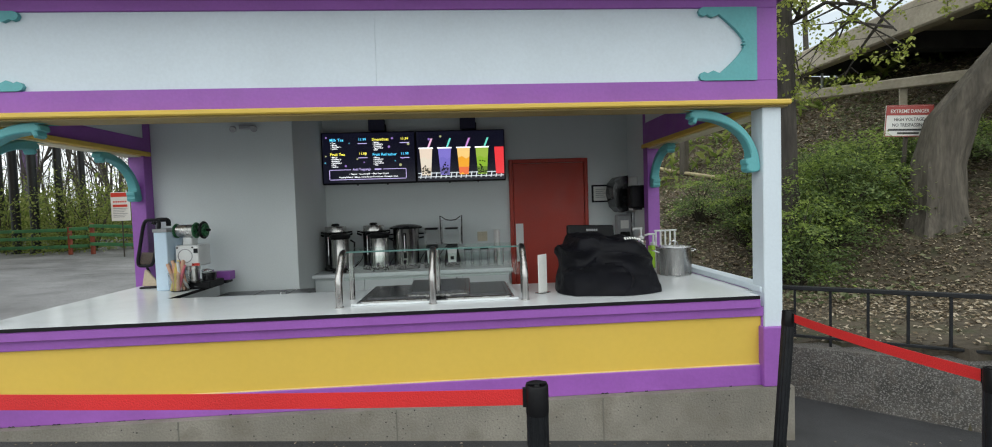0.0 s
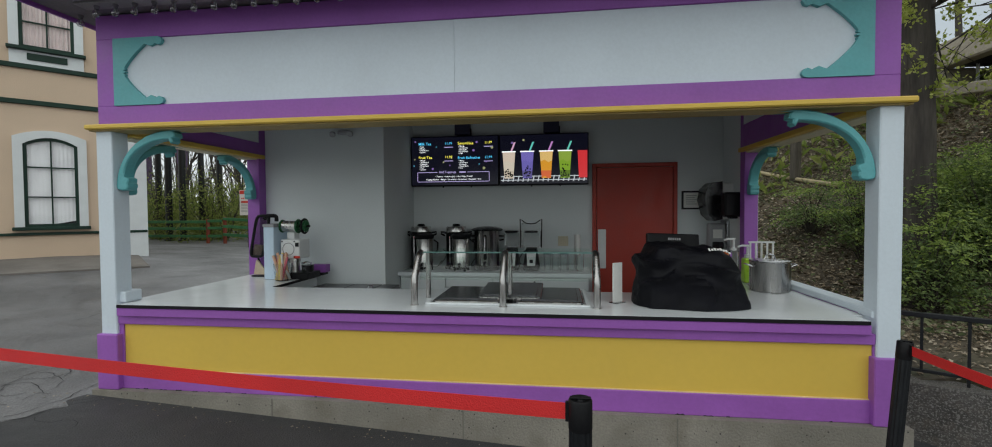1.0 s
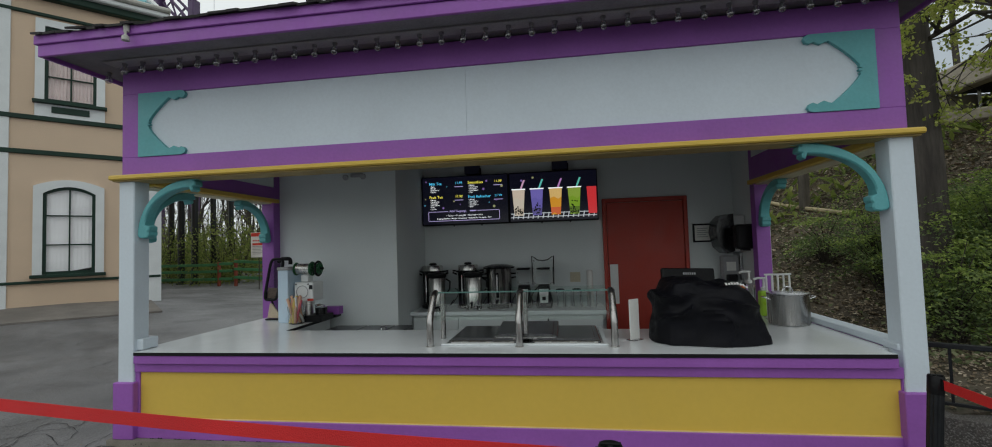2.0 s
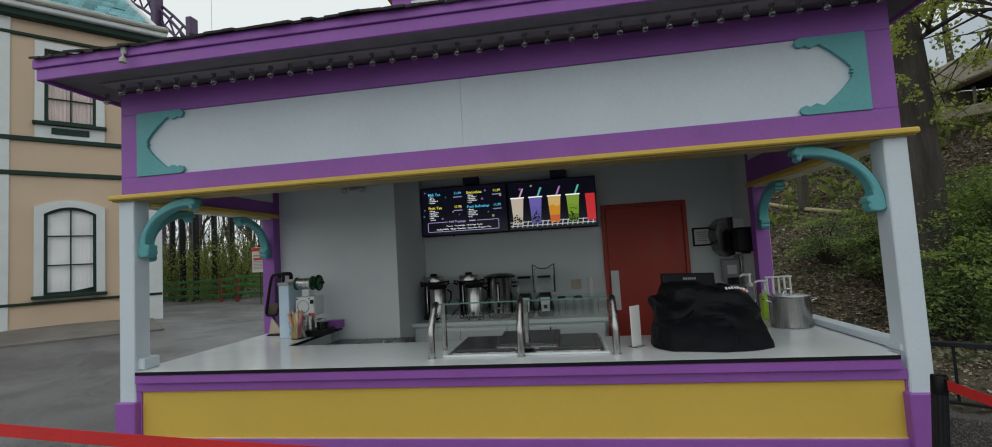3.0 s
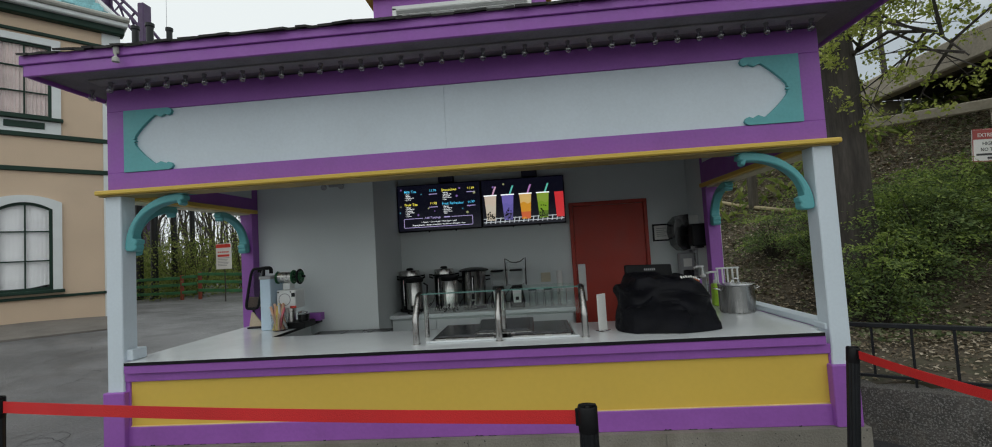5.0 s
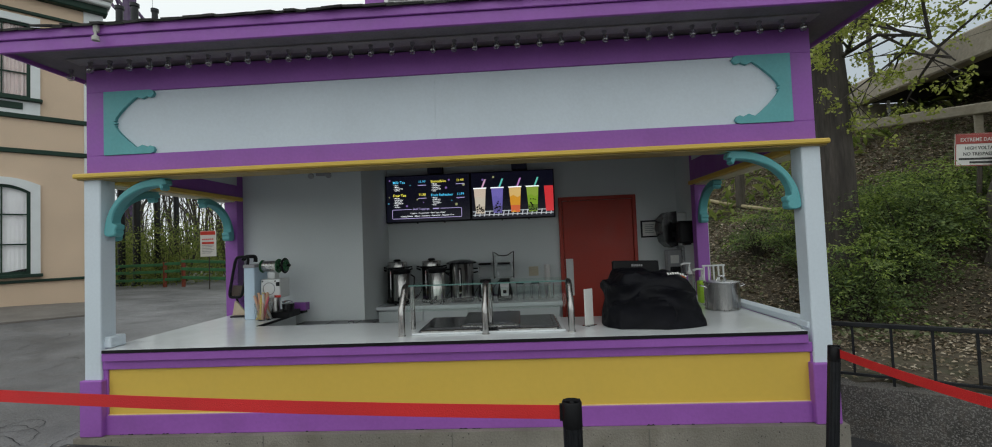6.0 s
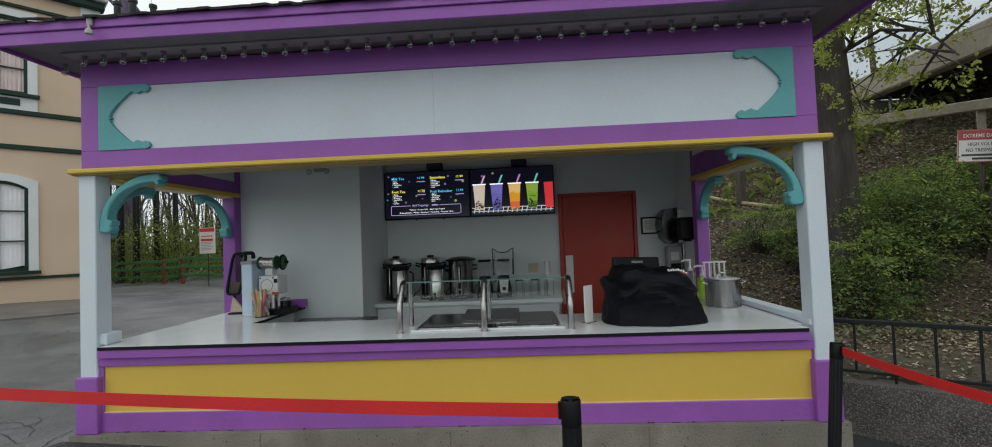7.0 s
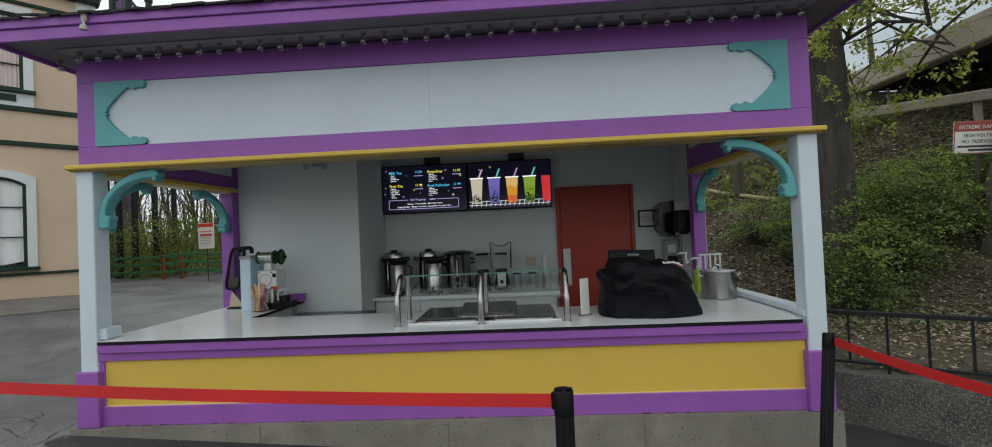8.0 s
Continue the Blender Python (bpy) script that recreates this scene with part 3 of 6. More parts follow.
# eaves
soffit = part("soffit", box(-2.85, 2.85, -0.385, 3.2, 3.012, 3.03, 0), SOFFIT, kiosk, "grey boarded soffit")
part("bulb_strip", box(-2.60, 2.60, -0.20, -0.09, 3.0, 3.012, 0.003), mat("grey_strip", (0.30, 0.29, 0.30), 0.6, vary=0.15, dirt=0.3), kiosk)
for z0, z1, d in ((2.982, 3.062, 0.0), (3.062, 3.125, 0.016)):
    part("eave_board", box(-2.87 - d, 2.87 + d, -0.41 - d, -0.385, z0, z1, 0.004), PURPLE, kiosk)
    for s in (-1, 1):
        x0, x1 = sorted((s * 2.85, s * (2.87 + d)))
        part("eave_board", box(x0, x1, -0.384, 3.2, z0, z1, 0.004), PURPLE, kiosk)

ROOF_T = 0.42


def roof_solid():
    bm = bmesh.new()
    x, y0, y1 = 2.875, -0.428, 3.25
    cy = (y0 + y1) / 2
    h = (cy - y0) * ROOF_T
    rx = x - (cy - y0)
    lo = [bm.verts.new(v) for v in ((-x, y0, 3.125), (x, y0, 3.125), (x, y1, 3.125), (-x, y1, 3.125))]
    hi = [bm.verts.new(v) for v in ((-rx, cy, 3.125 + h), (rx, cy, 3.125 + h))]
    for f in ((lo[0], lo[1], hi[1], hi[0]), (lo[1], lo[2], hi[1]), (lo[2], lo[3], hi[0], hi[1]), (lo[3], lo[0], hi[0]), lo[::-1]):
        bm.faces.new(f)
    return bm


roof = part("roof", roof_solid(), SHINGLE, kiosk, "dark weathered shingle roof")
sh = [bpy.data.meshes.new("shingle") for _ in range(3)]
for me, w in zip(sh, (0.07, 0.10, 0.13)):
    bm = box(-w / 2, w / 2, 0, 0.30, 0, 0.014, 0)
    bm.to_mesh(me)
    bm.free()
    me.materials.append(SHINGLE)
rng = random.Random(21)
for row in range(2):
    x = -2.865 + row * 0.2
    while x < 2.79 - row * 0.2:
        me = rng.choice(sh)
        w = (0.07, 0.10, 0.13)[sh.index(me)]
        y = -0.455 + row * 0.17
        shared("shingle", me, roof, pose(x + w / 2, y + rng.uniform(-0.014, 0.014), 3.112 + 0.012 * (row % 2) + row * 0.17 * ROOF_T + rng.uniform(0, 0.006),
                                        math.degrees(math.atan(ROOF_T)) + rng.uniform(-3, 1), rng.uniform(-3, 3), rng.uniform(-2, 2)) @ Matrix.Diagonal((1, min(1.0, max(0.16, (2.93 - 0.17 * row - abs(x + w / 2)) / 0.30)), 1, 1)))
        x += w + 0.004

# the little tower on the roof
cup = part("cupola", box(-0.84, 0.86, 1.08, 2.0, 3.3, 4.14, 0.004), PURPLE, kiosk, "purple and yellow roof lantern with a louvred vent")
part("cornice", box(-0.92, 0.94, 1.0, 2.1, 4.13, 4.20, 0.012), YELLOW, cup)
part("upper_box", box(-0.92, 0.94, 1.02, 2.08, 4.20, 4.75, 0.004), YELLOW, cup)
part("cap", box(-1.0, 1.02, 0.94, 2.16, 4.75, 4.83, 0.01), PURPLE, cup)
vent = part("vent", box(-0.62, 0.70, 1.06, 1.082, 3.72, 3.985, 0.003), mat("vent_shadow", (0.05, 0.05, 0.05), 0.8), cup)
for i in range(6):
    part("slat", box(-0.60, 0.68, -0.02, 0.02, -0.003, 0.003, 0, pose(0.0, 1.05, 3.75 + i * 0.042, -35)), OFFWHITE, vent)
for x0, x1, z0, z1 in ((-0.64, -0.60, 3.70, 4.0), (0.68, 0.72, 3.70, 4.0), (-0.64, 0.72, 3.98, 4.02)):
    part("vent_frame", box(x0, x1, 1.04, 1.075, z0, z1, 0.002), OFFWHITE, vent)


# bulbs under the eaves
def bulb_row():
    bm = lathe(bmesh.new(), [(0.012, -0.026), (0.016, -0.034), (0.022, -0.044), (0.025, -0.056), (0.024, -0.068), (0.018, -0.079), (0.007, -0.084)], seg=14)
    me = bpy.data.meshes.new("bulb")
    for f in bm.faces:
        f.smooth = True
    bm.to_mesh(me)
    bm.free()
    me.materials.append(BULB)
    bm = lathe(bmesh.new(), [(0.017, 0), (0.017, -0.012), (0.013, -0.016), (0.013, -0.028)], seg=10)
    so = bpy.data.meshes.new("socket")
    bm.to_mesh(so)
    bm.free()
    so.materials.append(SOFFIT)
    bm = tube(bmesh.new(), [(0, 0, -0.026), (0, 0, -0.058)], 0.005, 0.003, 5)
    fi = bpy.data.meshes.new("filament")
    bm.to_mesh(fi)
    bm.free()
    fi.materials.append(GREY)
    spots = [(-2.47 + 0.147 * i, -0.145) for i in range(35)] + [(-2.76, 0.0 + 0.147 * i) for i in range(6)]
    for x, y in spots:
        b = shared("bulb", me, kiosk, pose(x, y, 3.002 if y < -0.1 else 3.012, rng.uniform(-6, 6), rng.uniform(-6, 6), 0))
        shared("socket", so, b, Matrix())
        shared("filament", fi, b, Matrix())


bulb_row()


def eave_clip():
    t = thing("floodlight", "small pale metal clamp light fixed to the eave board", "lamp", pose(-2.15, -0.432, 3.075) @ Matrix.Scale(0.75, 4))
    part("clamp", box(-0.025, 0.025, -0.02, 0.006, -0.01, 0.06, 0.006), GUTTER, t)
    part("arm", tube(bmesh.new(), [(0, -0.015, 0.02), (0.015, -0.03, -0.02), (0.02, -0.035, -0.05)], 0.009), GUTTER, t, smooth=True)
    part("head", lathe(bmesh.new(), [(0.012, 0), (0.028, -0.015), (0.03, -0.05), (0.026, -0.052)], (0.022, -0.036, -0.045), 14), GUTTER, t, smooth=True)


eave_clip()


# ---- house with the slate roof ----
def house():
    h = thing("house", "cream stucco house with dark green trim and a teal slate roof", "house", pose(-7.67, 5.70, 0, 0, 0, 50))
    L, D, Z0, Z1 = -9.0, 6.0, 0.2, 6.48
    wins = [(-1.50, 1.33, 2.83, True), (-1.50, 4.56, 5.97, False), (-4.9, 1.33, 2.83, True), (-4.9, 4.56, 5.97, False)]
    xs = [L, -5.27, -4.53, -1.87, -1.13, -0.09]
    for i, (a, b) in enumerate(zip(xs, xs[1:])):
        if i in (1, 3):
            for z0, z1 in ((Z0, 1.33), (2.97, 4.56), (5.97, Z1)):
                part("wall", box(a, b, 0, 0.25, z0, z1, 0), STUCCO, h, "cream stucco wall")
        else:
            part("wall", box(a, b, 0, 0.25, Z0, Z1, 0), STUCCO, h, "cream stucco wall")
    part("wall", box(-0.34, -0.09, 0.25, D, Z0, Z1, 0), STUCCO, h, "cream stucco wall")
    part("wall", box(L, -0.09, D, D + 0.25, Z0, Z1, 0), STUCCO, h, "cream stucco wall")
    part("wall", box(L, L + 0.25, 0.25, D, Z0, Z1, 0), STUCCO, h, "cream stucco wall")
    part("quoin", box(-0.38, -0.08, -0.03, 0.2, Z0, Z1, 0.005), TRIM_W, h, "white corner pilaster")
    part("quoin", box(-2.75, -2.32, -0.03, 0.02, Z0, Z1, 0.005), TRIM_W, h, "white pilaster")
    for z, t in ((1.20, 0.05), (3.58, 0.085), (4.22, 0.085), (6.18, 0.06)):
        part("band", box(L, -0.06 if t > 0.07 else -0.09, -0.05, 0.0, z - t / 2, z + t / 2, 0.008), TRIM_G, h, "dark green moulded band")
    part("cornice", box(L, -0.02, -0.16, 0.1, 6.46, 6.61, 0.02), TRIM_G, h, "dark green cornice")
    part("gutter", box(L, 0.02, -0.26, 0.1, 6.60, 6.70, 0.02), TRIM_W, h, "pale gutter board")
    part("gutter", box(L, 0.05, -0.32, 0.1, 6.70, 6.80, 0.03), GUTTER, h, "grey metal gutter")
    for cx, z0, z1, arch in wins:
        w = thing("window", "", "")
        w.parent = h
        wl_, wr = cx - 0.37, cx + 0.37
        rise = 0.13 if arch else 0.0

        def top(x, extra=0.0):
            u = (x - cx) / (0.37 + extra)
            return z1 + (rise * (1 - u * u) if arch else 0) + extra

        k = 10
        outer = [(cx + (0.37 + 0.13) * (2 * i / k - 1), top(cx + 0.5 * (2 * i / k - 1), 0.13)) for i in range(k + 1)]
        inner = [(cx + 0.37 * (2 * i / k - 1), top(cx + 0.37 * (2 * i / k - 1))) for i in range(k + 1)]
        part("surround", prism([(wl_ - 0.13, z0)] + outer + [(wr + 0.13, z0), (wr, z0)] + inner[::-1] + [(wl_, z0)], 0.07, Matrix.Translation((0, -0.05, 0))), TRIM_W, w, "white window surround")
        if arch:
            part("spandrel", prism([(wl_ - 0.02, 2.99)] + [(x, z) for x, z in inner] + [(wr + 0.02, 2.99)], 0.2, Matrix.Translation((0, 0.02, 0))), STUCCO, w)
        f = 0.05
        inn = [(cx + (0.37 - f) * (2 * i / k - 1), top(cx + (0.37 - f) * (2 * i / k - 1), 0.0) - f) for i in range(k + 1)]
        part("window_frame", prism([(wl_, z0)] + inner + [(wr, z0), (wr - f, z0 + f)] + inn[::-1] + [(wl_ + f, z0 + f), (wr - f, z0 + f), (wr, z0)], 0.05, Matrix.Translation((0, -0.01, 0))), TRIM_G, w, "dark green sash frame")
        part("muntin", box(cx - 0.012, cx + 0.012, 0.0, 0.03, z0 + f, top(cx) - f, 0), TRIM_G, w)
        for i in (1, 2):
            z = z0 + (top(cx) - z0) * i / 3
            part("muntin", box(wl_ + f, wr - f, 0.0, 0.03, z - 0.012, z + 0.012, 0), TRIM_G, w)
        zs = [z0 + f + (top(cx) - z0 - f) * i / 3 for i in range(4)]
        for a, b in ((wl_ + 0.02, cx - 0.002), (cx + 0.002, wr - 0.02)):
            for lo, hi in zip(zs, zs[1:]):
                part("pane", box(a, b, 0.032, 0.038, lo, hi - 0.004, 0), PANE_GLASS, w).visible_shadow = False
        bm = bmesh.new()
        n = 40
        for i in range(n):
            a, b = wl_ + 0.02 + 0.70 * i / n, wl_ + 0.02 + 0.70 * (i + 1) / n
            ya, yb = 0.052 + (0.003 if arch else 0.016) * math.sin(i * 1.9), 0.052 + (0.003 if arch else 0.016) * math.sin((i + 1) * 1.9)
            za = z0 + 0.05 + (0.05 * smoothstep(0.0, 0.35, a - cx) if arch else 0)
            bm.faces.new([bm.verts.new(v) for v in ((a, ya, za), (b, yb, za), (b, yb, top(cx)), (a, ya, top(cx)))])
        bmesh.ops.remove_doubles(bm, verts=bm.verts[:], dist=0.0005)
        part("curtain", bm, mat("white_curtain", (0.86, 0.86, 0.87), 0.8, vary=0.05) if arch else mat("pleated_curtain", (0.72, 0.6, 0.58), 0.8), w, "drawn pale curtain", smooth=True)
        part("window_sill", box(wl_ - 0.16, wr + 0.16, -0.12, 0.0, z0 - 0.06, z0, 0.008), TRIM_G, w, "dark green sill")
        if not arch:
            part("apron", box(wl_ - 0.13, wr + 0.13, -0.04, 0.0, z0 - 0.32, z0 - 0.06, 0.004), TRIM_W, w)
            part("plaque", box(wl_ + 0.10, wr - 0.10, -0.06, -0.04, z0 - 0.22, z0 - 0.10, 0.004), TRIM_G, w)
        # Added black panel behind the curtain stands in for the unlit room.
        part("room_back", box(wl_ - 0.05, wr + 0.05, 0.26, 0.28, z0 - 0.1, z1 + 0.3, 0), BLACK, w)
        tagged(w, "dark green sash window with white surround")
    # mansard roof
    bm = bmesh.new()
    z0, z1, s = 6.80, 8.9, 1.45
    lo = [(L, -0.12), (-0.16, -0.12), (-0.16, D + 0.3), (L, D + 0.3)]
    hi = [(L, -0.12 + s), (-0.16 - s, -0.12 + s), (-0.16 - s, D + 0.3 - s), (L, D + 0.3 - s)]
    a = [bm.verts.new((*p, z0)) for p in lo]
    b = [bm.verts.new((*p, z1)) for p in hi]
    for i in range(4):
        j = (i + 1) % 4
        bm.faces.new((a[i], a[j], b[j], b[i]))
    bm.faces.new(b)
    r = part("roof", bm, SLATE, h, "steep teal slate mansard roof")
    me = bpy.data.meshes.new("slate")
    t = box(-0.097, 0.097, -0.009, 0.009, 0, 0.13, 0)
    t.to_mesh(me)
    t.free()
    me.materials.append(SLATE)
    rg = random.Random(4)
    lean = math.degrees(math.atan2(s, z1 - z0))
    n = 0
    for row in range(13):
        z = z0 + row * 0.088
        y = -0.12 + s * (z - z0) / (z1 - z0) - 0.012
        xr = -0.18 - s * (z - z0) / (z1 - z0)
        x = xr - 0.10 - (0.10 if row % 2 else 0)
        while x > -4.1 and n < 298:
            if rg.random() > 0.04:
                shared("slate", me, r, pose(x, y, z, -lean + 7 + rg.uniform(-2, 2), rg.uniform(-2, 2), 0))
                n += 1
            x -= 0.2
    part("hip_trim", tube(bmesh.new(), [(-0.16, -0.12, z0), (-0.16 - s, -0.12 + s, z1)], 0.07, seg=6), TRIM_W, h, "white hip flashing")
    return h


house()


def house_walk():
    """The worn pavement with a kerb in front of the house."""
    bm = bmesh.new()
    m = pose(-7.67, 5.70, 0, 0, 0, 50)
    k = 14
    top, low = [], []
    for i in range(k + 1):
        x = -9 + 8.75 * i / k
        for y in (0.3, -1.75):
            p = m @ Vector((x, y, 0))
            z = ground_z(p.x, p.y) + 0.03
            top.append(bm.verts.new((p.x, p.y, z)))
            low.append(bm.verts.new((p.x, p.y, z - 0.3)))
    for i in range(k):
        a, b, c, d = 2 * i, 2 * i + 1, 2 * i + 3, 2 * i + 2
        bm.faces.new((top[a], top[b], top[c], top[d]))
        bm.faces.new((top[b], low[b], low[c], top[c]))
    bm.faces.new((top[-2], top[-1], low[-1], low[-2]))
    bmesh.ops.recalc_face_normals(bm, faces=bm.faces[:])
    return bm


tagged(part("pavement", house_walk(), PAVING), "worn brownish pavement beside the house", "pavement", kind="structure")


# ---- behind the forecourt: fence, steel columns, bare woods ----
def fence_run(x0, y0, x1, y1, bays, lift=0.0, label="green wooden rail fence on rust-red posts", ends=True):
    f = thing("fence", label, "fence", group="forecourt fences")
    for i in range(bays + 1):
        x, y = x0 + (x1 - x0) * i / bays, y0 + (y1 - y0) * i / bays
        g = ground_z(x, y)
        if ends:
            part("post", box(x - 0.04, x + 0.04, y - 0.04, y + 0.04, g - 0.1, g + 0.73 + lift, 0.01), FENCE_R, f)
        if i == bays:
            break
        a = math.atan2(y1 - y0, x1 - x0)
        ln = math.hypot(x1 - x0, y1 - y0) / bays
        gx = ground_z(x0 + (x1 - x0) * (i + 1) / bays, y0 + (y1 - y0) * (i + 1) / bays)
        for z in (0.17, 0.39, 0.61):
            m = pose(x, y - 0.075, g + z + lift + random.uniform(-0.02, 0.02), 0, -math.degrees(math.atan2(gx - g, ln)), math.degrees(a))
            part("rail", box(0, ln - 0.01, -0.022, 0.022, 0, 0.085, 0.006, m), FENCE_G, f)
    return f


fence_run(-20.3, 10.6, -9.9, 10.0, 4)
fence_run(-9.8, 9.95, -9.32, 9.93, 1, 0.02, ends=False)
fence_run(-9.22, 9.85, -1.5, 9.6, 3, 0.07)


def fence_sign():
    s = thing("notice_sign", "white notice board with a red heading on a thin pole", "sign", pose(-7.95, 9.1, 0.464))
    part("pole", tube(bmesh.new(), [(0, 0.03, ground_z(-7.95, 9.1) - 0.5), (0, 0.03, 1.7)], 0.013), TWIG, s)
    b = part("board", box(-0.22, 0.22, -0.012, 0.012, 1.02, 1.72, 0.004), PAPER, s)
    part("heading", box(-0.21, 0.21, -0.016, -0.012, 1.61, 1.71, 0), SIGN_RED, b)
    part("stripe", box(-0.17, 0.17, -0.016, -0.012, 1.36, 1.42, 0), SIGN_RED, b)
    for i in range(6):
        part("text_bar", box(-0.16 + i * 0.055, -0.125 + i * 0.055, -0.016, -0.012, 1.47, 1.51, 0), SIGN_RED, b)
    for i in range(6):
        part("text_bar", box(-0.17, 0.17 - 0.04 * (i % 3), -0.016, -0.012, 1.32 - i * 0.042, 1.335 - i * 0.042, 0), GREY, b)


fence_sign()


def bare_tree(bm, base, h, r, rng, lean=(0, 0), depth=4, spread=0.55, sides=6):
    """A trunk that forks again and again into thin twigs."""
    def grow(p, d, ln, r, k):
        pts = [p]
        for i in range(3):
            d = (d + Vector((rng.uniform(-0.16, 0.16), rng.uniform(-0.16, 0.16), rng.uniform(-0.05, 0.12)))).normalized()
            p = p + d * ln / 3
            pts.append(p)
        tube(bm, pts, r, r * 0.62, sides if k > 1 else 3)
        if k == 0:
            return
        for _ in range(rng.choice((2, 3, 3))):
            q = pts[rng.choice((2, 3, 3))]
            e = (d + Vector((rng.uniform(-1, 1), rng.uniform(-1, 1), rng.uniform(-0.4, 0.7))) * spread).normalized()
            grow(q, e, ln * rng.uniform(0.6, 0.85), r * rng.uniform(0.4, 0.58), k - 1)
    grow(Vector(base), Vector((lean[0], lean[1], 1)).normalized(), h * 0.42, r, depth)


rng = random.Random(31)
for i in range(30):
    x = -26 + i * 0.78 + rng.uniform(-0.5, 0.5)
    y = 13.2 + rng.uniform(0, 9)
    bm = bmesh.new()
    t = thing("tree", "bare dark tree with many thin twigs in early spring", "tree", pose(x, y, ground_z(x, y) - 0.05), group="bare woods")
    bare_tree(bm, (0, 0, 0), rng.uniform(6, 8.5), rng.uniform(0.05, 0.14), rng, (rng.uniform(-0.25, 0.25), rng.uniform(-0.1, 0.1)), 4, 0.6, 5)
    part("trunk", bm, TWIG, t, smooth=True)


def far_woods(seed=12):
    """Countless thin trunks and twigs, as one object."""
    r = random.Random(seed)
    vs, fs = [], []
    for i in range(9500):
        x, y = r.uniform(-46, 2), r.uniform(16, 34)
        if i % 14 == 0:
            z, ln, w, a, b = 0.3, r.uniform(4, 7.5), r.uniform(0.03, 0.09), r.uniform(-0.12, 0.12), 1.0
        else:
            z, ln, w, a, b = min(6.5, abs(r.gauss(0, 3.6))), r.uniform(0.6, 2.2), r.uniform(0.012, 0.04), r.uniform(-1.0, 1.0), r.uniform(0.1, 1.0)
        k = len(vs)
        vs += [(x - w, y, z), (x + w, y, z), (x + a * ln, y + r.uniform(-0.2, 0.2) * ln, z + b * ln)]
        fs.append((k, k + 1, k + 2))
    me = bpy.data.meshes.new("far_woods")
    me.from_pydata(vs, [], fs)
    me.materials.append(TWIG)
    return tagged(new("far_woods", me), "tangle of bare grey-brown woodland beyond the fence", "woods", kind="stuff")


far_woods()
litter("brush", 22000, lambda r: (r.uniform(-40, 0), r.uniform(14, 24), 0.6 + abs(r.gauss(0, 1.0))), (0.08, 0.22), LEAF_BRUSH, "dim green undergrowth among the far trees", "undergrowth", flat=1.3, seed=15)


def clump(count, size, spread, rng, aspect=0.55):
    """Many small leaves within an uneven cloud."""
    vs, fs = [], []
    knots = [(Vector((rng.gauss(0, spread[0]), rng.gauss(0, spread[1]), abs(rng.gauss(0.5, 0.4)) * spread[2])), rng.uniform(0.12, 0.4)) for _ in range(max(5, count // 90))]
    for _ in range(count):
        c, r = rng.choice(knots)
        o = c + Vector((rng.gauss(0, r), rng.gauss(0, r), rng.gauss(0, r * 0.8)))
        if o.z < 0.02:
            o.z = 0.02 + rng.random() * 0.2
        e = Euler((rng.uniform(-1.2, 1.2), rng.uniform(-1.2, 1.2), rng.uniform(0, 6.3))).to_matrix()
        s = rng.uniform(*size)
        k = len(vs)
        for v in ((-0.5, 0, 0), (0, -0.5 * aspect, 0.1), (0.5, 0, 0), (0, 0.5 * aspect, 0.1)):
            vs.append(o + e @ (Vector(v) * s))
        fs += [(k, k + 1, k + 2), (k, k + 2, k + 3)]
    return vs, fs


def leaf_part(name, data, material, parent):
    me = bpy.data.meshes.new(name)
    me.from_pydata(data[0], [], data[1])
    me.materials.append(material)
    ob = new(name, me)
    ob.parent = parent
    return ob


def shrub(x, y, z, count, size, spread, material, label, seed, twigs=14):
    r = random.Random(seed)
    s = thing("shrub", label, "shrub", pose(x, y, z), group="shrubs")
    bm = bmesh.new()
    for _ in range(twigs):
        a = r.uniform(0, 6.28)
        d = Vector((math.cos(a) * spread[0] * r.uniform(0.3, 1.2), math.sin(a) * spread[1] * r.uniform(0.3, 1.2), spread[2] * r.uniform(0.7, 1.5)))
        tube(bm, [Vector((0, 0, -0.1)), d * 0.5 + Vector((0, 0, 0.1)), d], 0.014, 0.004, 4)
    part("stem", bm, TWIG, s)
    leaf_part("crown", clump(count, size, spread, r), material, s)
    return s


rng = random.Random(77)
for i in range(20):
    x = -21.5 + i * 0.95 + rng.uniform(-0.3, 0.3)
    y = 11.2 + rng.uniform(0, 1.6)
    shrub(x, y, ground_z(x, y), 4200, (0.035, 0.09), (0.75, 0.5, 1.5), LEAF_BRUSH, "loose yellow-green brush in first leaf", 100 + i, 22)


def column(x, y, h, w):
    c = thing("support_column", "black steel lattice support column of a ride", "column", pose(x, y, ground_z(x, y)), group="ride supports")
    part("shaft", lathe(bmesh.new(), [(w * 1.5, -0.1), (w * 1.5, 0.05), (w, 0.06), (w, h), (w * 1.3, h), (w * 1.3, h + 0.1)], seg=12), BLACK_METAL, c, smooth=True)
    for z in (h * 0.45, h * 0.8):
        part("flange", lathe(bmesh.new(), [(w * 1.35, z - 0.04), (w * 1.35, z + 0.04)], seg=12), BLACK_METAL, c)
    return c


COLS = ((-11.6, 11.0, 9.0, 0.105), (-12.2, 11.1, 9.0, 0.105), (-11.24, 11.4, 9.0, 0.09), (-11.35, 12.4, 9.0, 0.085), (-13.6, 12.2, 9.0, 0.10), (-10.6, 15.2, 9.0, 0.12))
for x, y, h, w in COLS:
    column(x, y, h, w)


